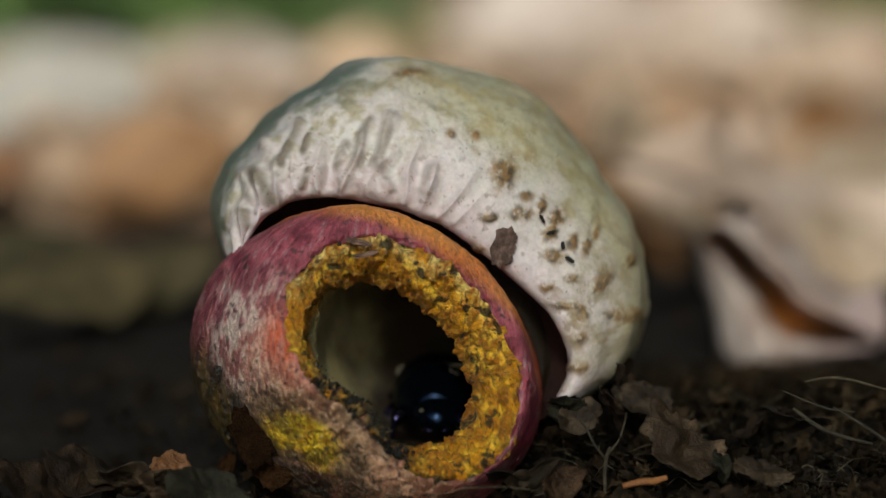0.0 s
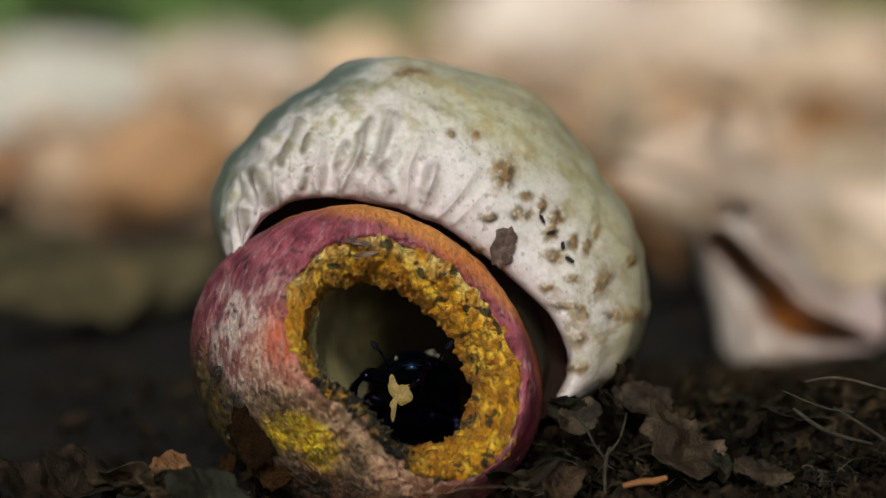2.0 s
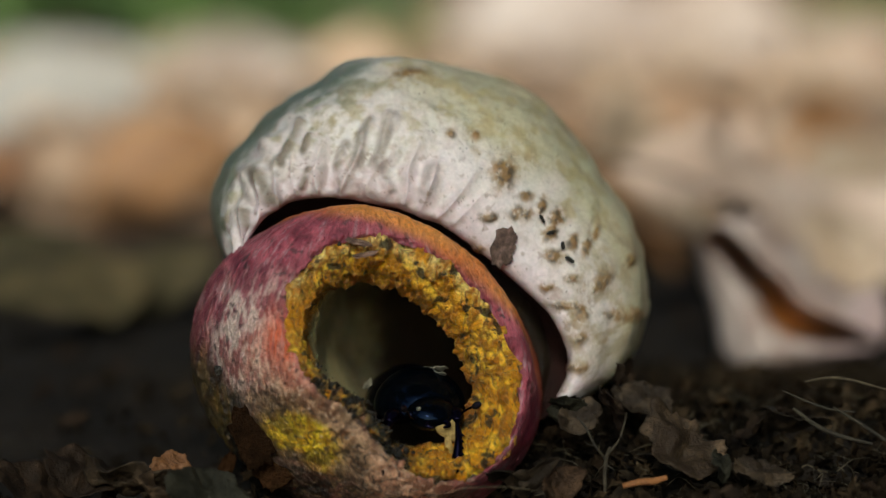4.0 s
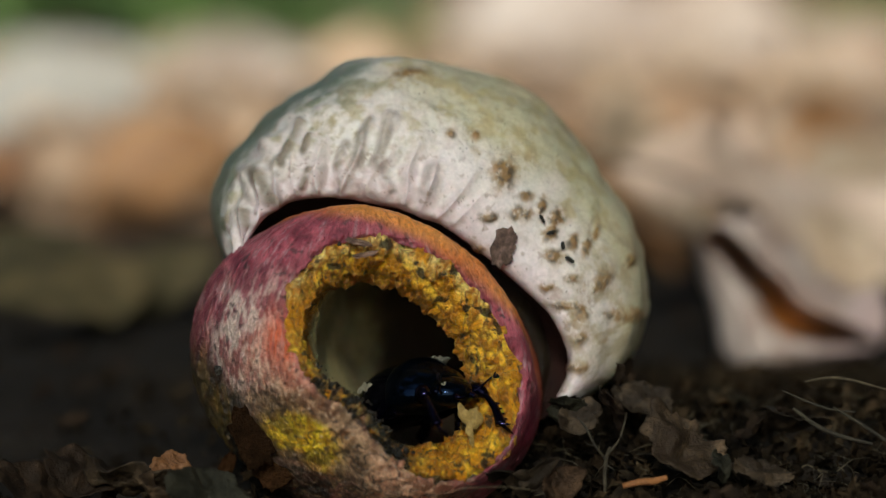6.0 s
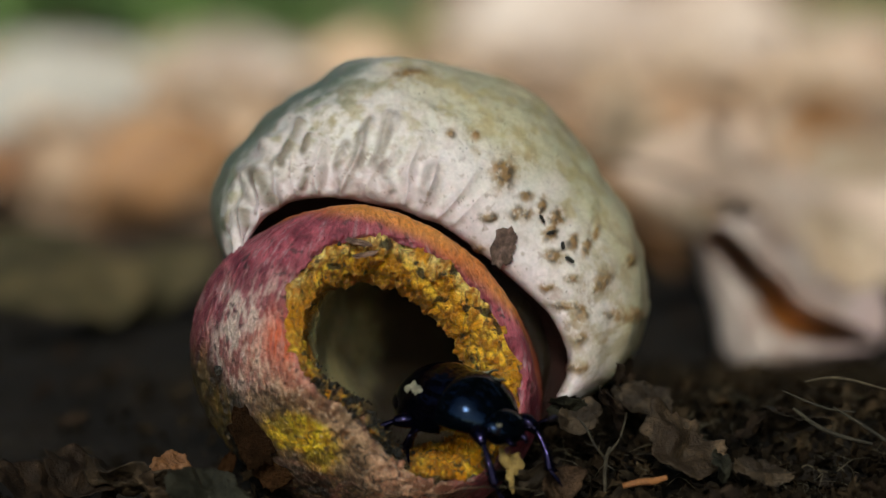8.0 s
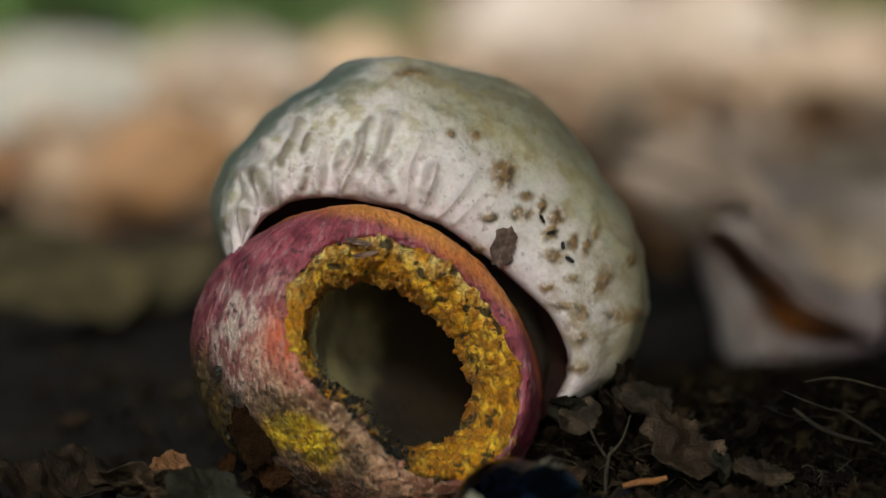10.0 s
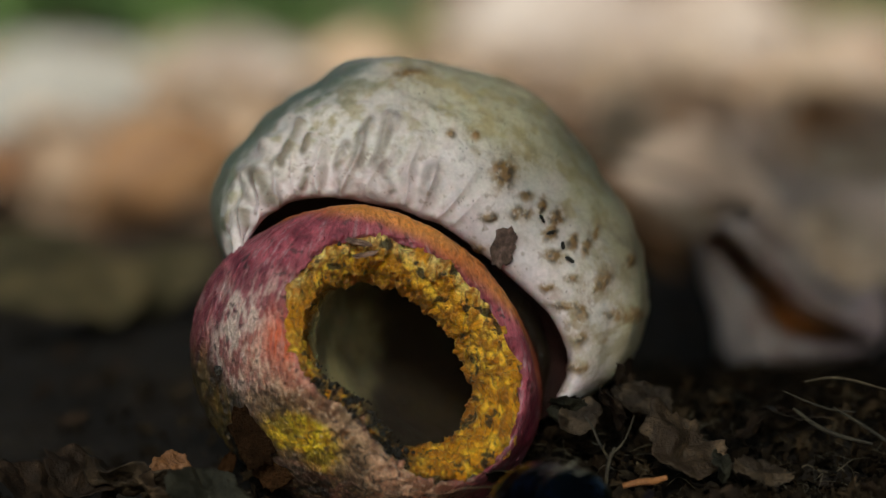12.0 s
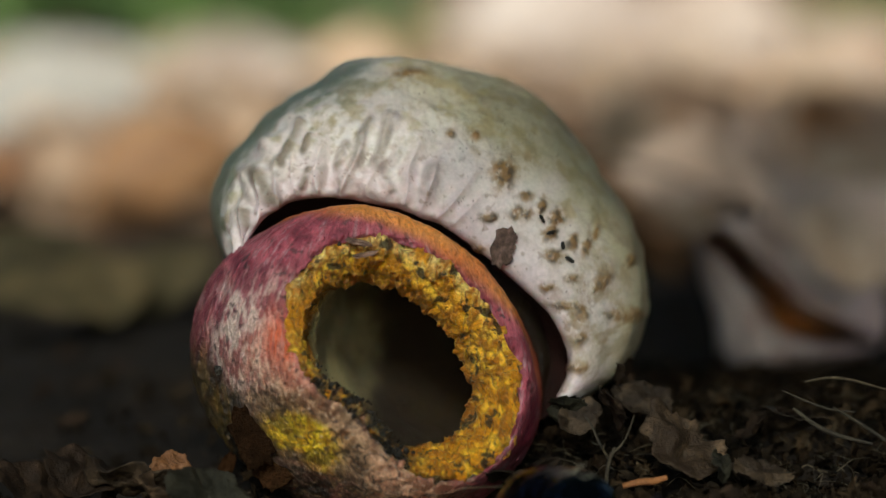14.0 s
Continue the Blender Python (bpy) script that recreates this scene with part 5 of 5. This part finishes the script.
def crumb():
    """The pale bit of mushroom that the beetle pushes out."""
    nu, nv = 44, 20
    th = np.repeat(np.linspace(0, 2 * np.pi, nu, endpoint=False), nv)
    w = np.tile(np.linspace(0, np.pi, nv), nu)
    rim = 1 + 0.3 * np.sin(3 * th + 0.6) + 0.2 * np.sin(5 * th + 2) + 0.1 * np.sin(9 * th)
    v = np.stack([rim * np.sin(w) * 1.5 * np.cos(th) + 0.4 * np.sin(th * 2) * np.sin(w), 0.5 * np.cos(w), rim * np.sin(w) * 2.8 * np.sin(th)], 1)
    v = v * (0.8 + 0.5 * grain(v, 0.6, 5, 3))[:, None] * 0.78 * MM
    r, c = np.meshgrid(np.arange(nu), np.arange(nv - 1), indexing="ij")
    r, c = r.ravel(), c.ravel()
    f = np.stack([r * nv + c, r * nv + c + 1, ((r + 1) % nu) * nv + c + 1, ((r + 1) % nu) * nv + c], 1)
    ob = put("mushroom_crumb", mesh_of("mushroom_crumb", v, f, CRUMB_FLESH))
    return tagged(ob, "pale yellow crumb of mushroom flesh pushed by the beetle", "crumb")


CRUMB_BIT = crumb()


def facing(x, z, depth, forward, up=(0, 0, 1)):
    """Pose of a walking thing: where it is in the plan, where its head points, which way its back points."""
    f = (PLAN.to_3x3() @ Vector(forward)).normalized()
    u = PLAN.to_3x3() @ Vector(up)
    side = u.cross(f).normalized()
    u = f.cross(side)
    m = Matrix((f, side, u)).transposed().to_4x4()
    m.translation = place(x, z, depth)
    return m


def motions():
    # the beetle: time, where its feet are in the plan, depth, where it heads, where its back points
    body = [(0.0, -10, -300, 360, (0.0, -1.0, -0.15), (0, 0.1, 1)),
            (0.4, -20, -300, 320, (0.05, -1.0, -0.1), (0, 0.1, 1)),
            (0.8, -30, -305, 270, (0.0, -1.0, 0.1), (0, 0.2, 1)),
            (1.2, -40, -312, 225, (-0.25, -0.95, 0.1), (0, 0.2, 1)),
            (1.5, -42, -296, 210, (-0.05, -0.8, 0.5), (0, 0.5, 0.8)),
            (1.8, -50, -284, 195, (0.0, -0.7, 0.65), (0, 0.7, 0.7)),
            (2.0, -54, -288, 190, (0.0, -0.72, 0.6), (0, 0.65, 0.7)),
            (2.2, -58, -310, 178, (0.0, -0.95, 0.1), (0, 0.15, 1)),
            (2.5, -64, -320, 165, (0.0, -0.98, -0.1), (0.05, 0, 1)),
            (2.7, -62, -320, 155, (0.03, -0.97, -0.1), (0, 0, 1)),
            (3.2, -58, -318, 145, (0.1, -0.97, -0.06), (0, 0, 1)),
            (4.2, -42, -316, 130, (0.35, -0.9, 0.08), (0, -0.1, 1)),
            (5.3, -34, -304, 92, (0.6, -0.74, 0.32), (-0.1, 0.1, 1)),
            (5.9, -32, -304, 90, (0.6, -0.74, 0.32), (-0.1, 0.1, 1)),
            (6.3, -36, -300, 88, (0.6, -0.74, 0.34), (-0.15, 0.02, 1)),
            (6.5, -30, -290, 86, (0.68, -0.6, 0.42), (-0.35, 0.05, 1)),
            (7.0, -24, -304, 78, (0.64, -0.7, 0.36), (-0.1, 0.0, 1)),
            (7.3, -6, -308, 60, (0.7, -0.68, 0.16), (-0.1, 0, 1)),
            (7.5, 16, -316, 35, (0.8, -0.57, 0.05), (0.0, -0.05, 1)),
            (7.7, 20, -318, 18, (0.74, -0.66, -0.06), (0.08, -0.14, 1)),
            (7.9, 32, -322, -2, (0.7, -0.7, -0.1), (0.08, -0.2, 0.98)),
            (8.2, 60, -336, -36, (0.68, -0.68, -0.26), (0.15, -0.45, 0.9)),
            (8.7, 120, -400, -110, (0.55, -0.6, -0.6), (0.2, -0.65, 0.8)),
            (9.3, 145, -475, -200, (0.55, -0.75, -0.4), (0.1, -0.3, 1)),
            (9.8, 160, -492, -250, (0.75, -0.65, -0.03), (-0.35, -0.05, 1)),
            (10.3, 178, -496, -260, (0.7, -0.7, 0.0), (-0.6, -0.1, 1)),
            (11.0, 198, -497, -255, (0.65, -0.75, 0.0), (-0.6, -0.1, 1)),
            (12.0, 222, -501, -250, (0.65, -0.75, 0.0), (-0.6, -0.1, 1)),
            (13.0, 228, -506, -250, (0.65, -0.75, 0.0), (-0.6, -0.1, 1)),
            (14.0, 234, -508, -250, (0.65, -0.75, 0.0), (-0.6, -0.1, 1))]
    walk(BEETLE, [(t, facing(x, z, d, f, u)) for t, x, z, d, f, u in body])

    # its legs step in two sets of three
    for (name, sgn), (leg, home) in LEGS.items():
        lead = {"front": 0.0, "middle": math.pi, "rear": 0.0}[name] + (0 if sgn > 0 else math.pi)
        rows = []
        for i in range(0, 141):
            t = i * 0.1
            pace = 0.35 if t < 2 or 2.9 < t < 5.9 else 1.0
            if t > 10.3:
                pace = 0.3
            phase = lead + t * 2 * math.pi * 1.4
            swing = 15 * pace * math.sin(phase)
            lift = 10 * pace * max(0.0, math.cos(phase))
            reach = -40 if (name, sgn) == ("front", 1) else 0
            rows.append((t, home @ pose(0, 0, 0, sgn * lift, 0, sgn * swing + reach)))
        walk(leg, rows)

    # the crumb that it pushes ahead of itself: time, place in the plan, turn
    bits = [(0.0, 10, -285, 300, 40), (0.6, 1, -279, 190, 40), (0.9, -29, -304, 150, 20), (1.2, -99, -300, 110, 60), (1.5, -66, -271, 95, 10),
            (1.8, -52, -240, 70, 5), (2.0, -80, -263, 60, 15), (2.2, -70, -300, 50, 12), (2.4, -58, -336, 30, 20), (2.7, -53, -346, 25, 10), (3.2, -30, -345, 20, -10),
            (4.2, 20, -325, 30, -5), (5.3, 60, -304, 10, 0), (5.9, 48, -308, 8, 0), (6.2, 58, -300, 5, 10), (6.5, 91, -249, 0, 30), (6.8, 70, -275, 0, 10),
            (7.0, 48, -292, -5, 0), (7.3, 95, -268, -10, -20), (7.5, 124, -317, -20, -30), (7.7, 119, -350, -35, -10), (7.9, 109, -378, -50, 0),
            (8.2, 165, -403, -80, 10), (8.7, 190, -450, -160, 20), (9.3, 225, -530, -270, 30), (10.3, 290, -570, -280, 30), (12.0, 335, -575, -275, 30), (14.0, 365, -580, -275, 30)]
    walk(CRUMB_BIT, [(t, Matrix.Translation(place(x, z, d)) @ pose(0, 0, 0, -10, turn, min(25, max(0, (t - 2.8) * 20)))) for t, x, z, d, turn in bits])

    # the added sapling, turned so that its shade comes over the leaves at right
    stand = SAPLING.matrix_basis.copy()
    walk(SAPLING, [(t, stand @ pose(0, 0, 0, 0, 0, a)) for t, a in ((0.0, 46), (2.0, 50), (5.0, 45), (8.2, 46), (9.4, 20), (10.3, 5), (11.0, 0), (11.8, 4), (12.6, -1), (14.0, 1))])

    # the forked rootlet, nudged aside by the passing beetle
    foot = FORK.matrix_basis.copy()
    walk(FORK, [(t, foot @ pose(0, 0, 0, 0, lean, 0)) for t, lean in ((0.0, 0), (9.0, 0), (10.3, 3.0), (10.9, 1.2), (11.5, 5.0), (14.0, 5.0))])


motions()
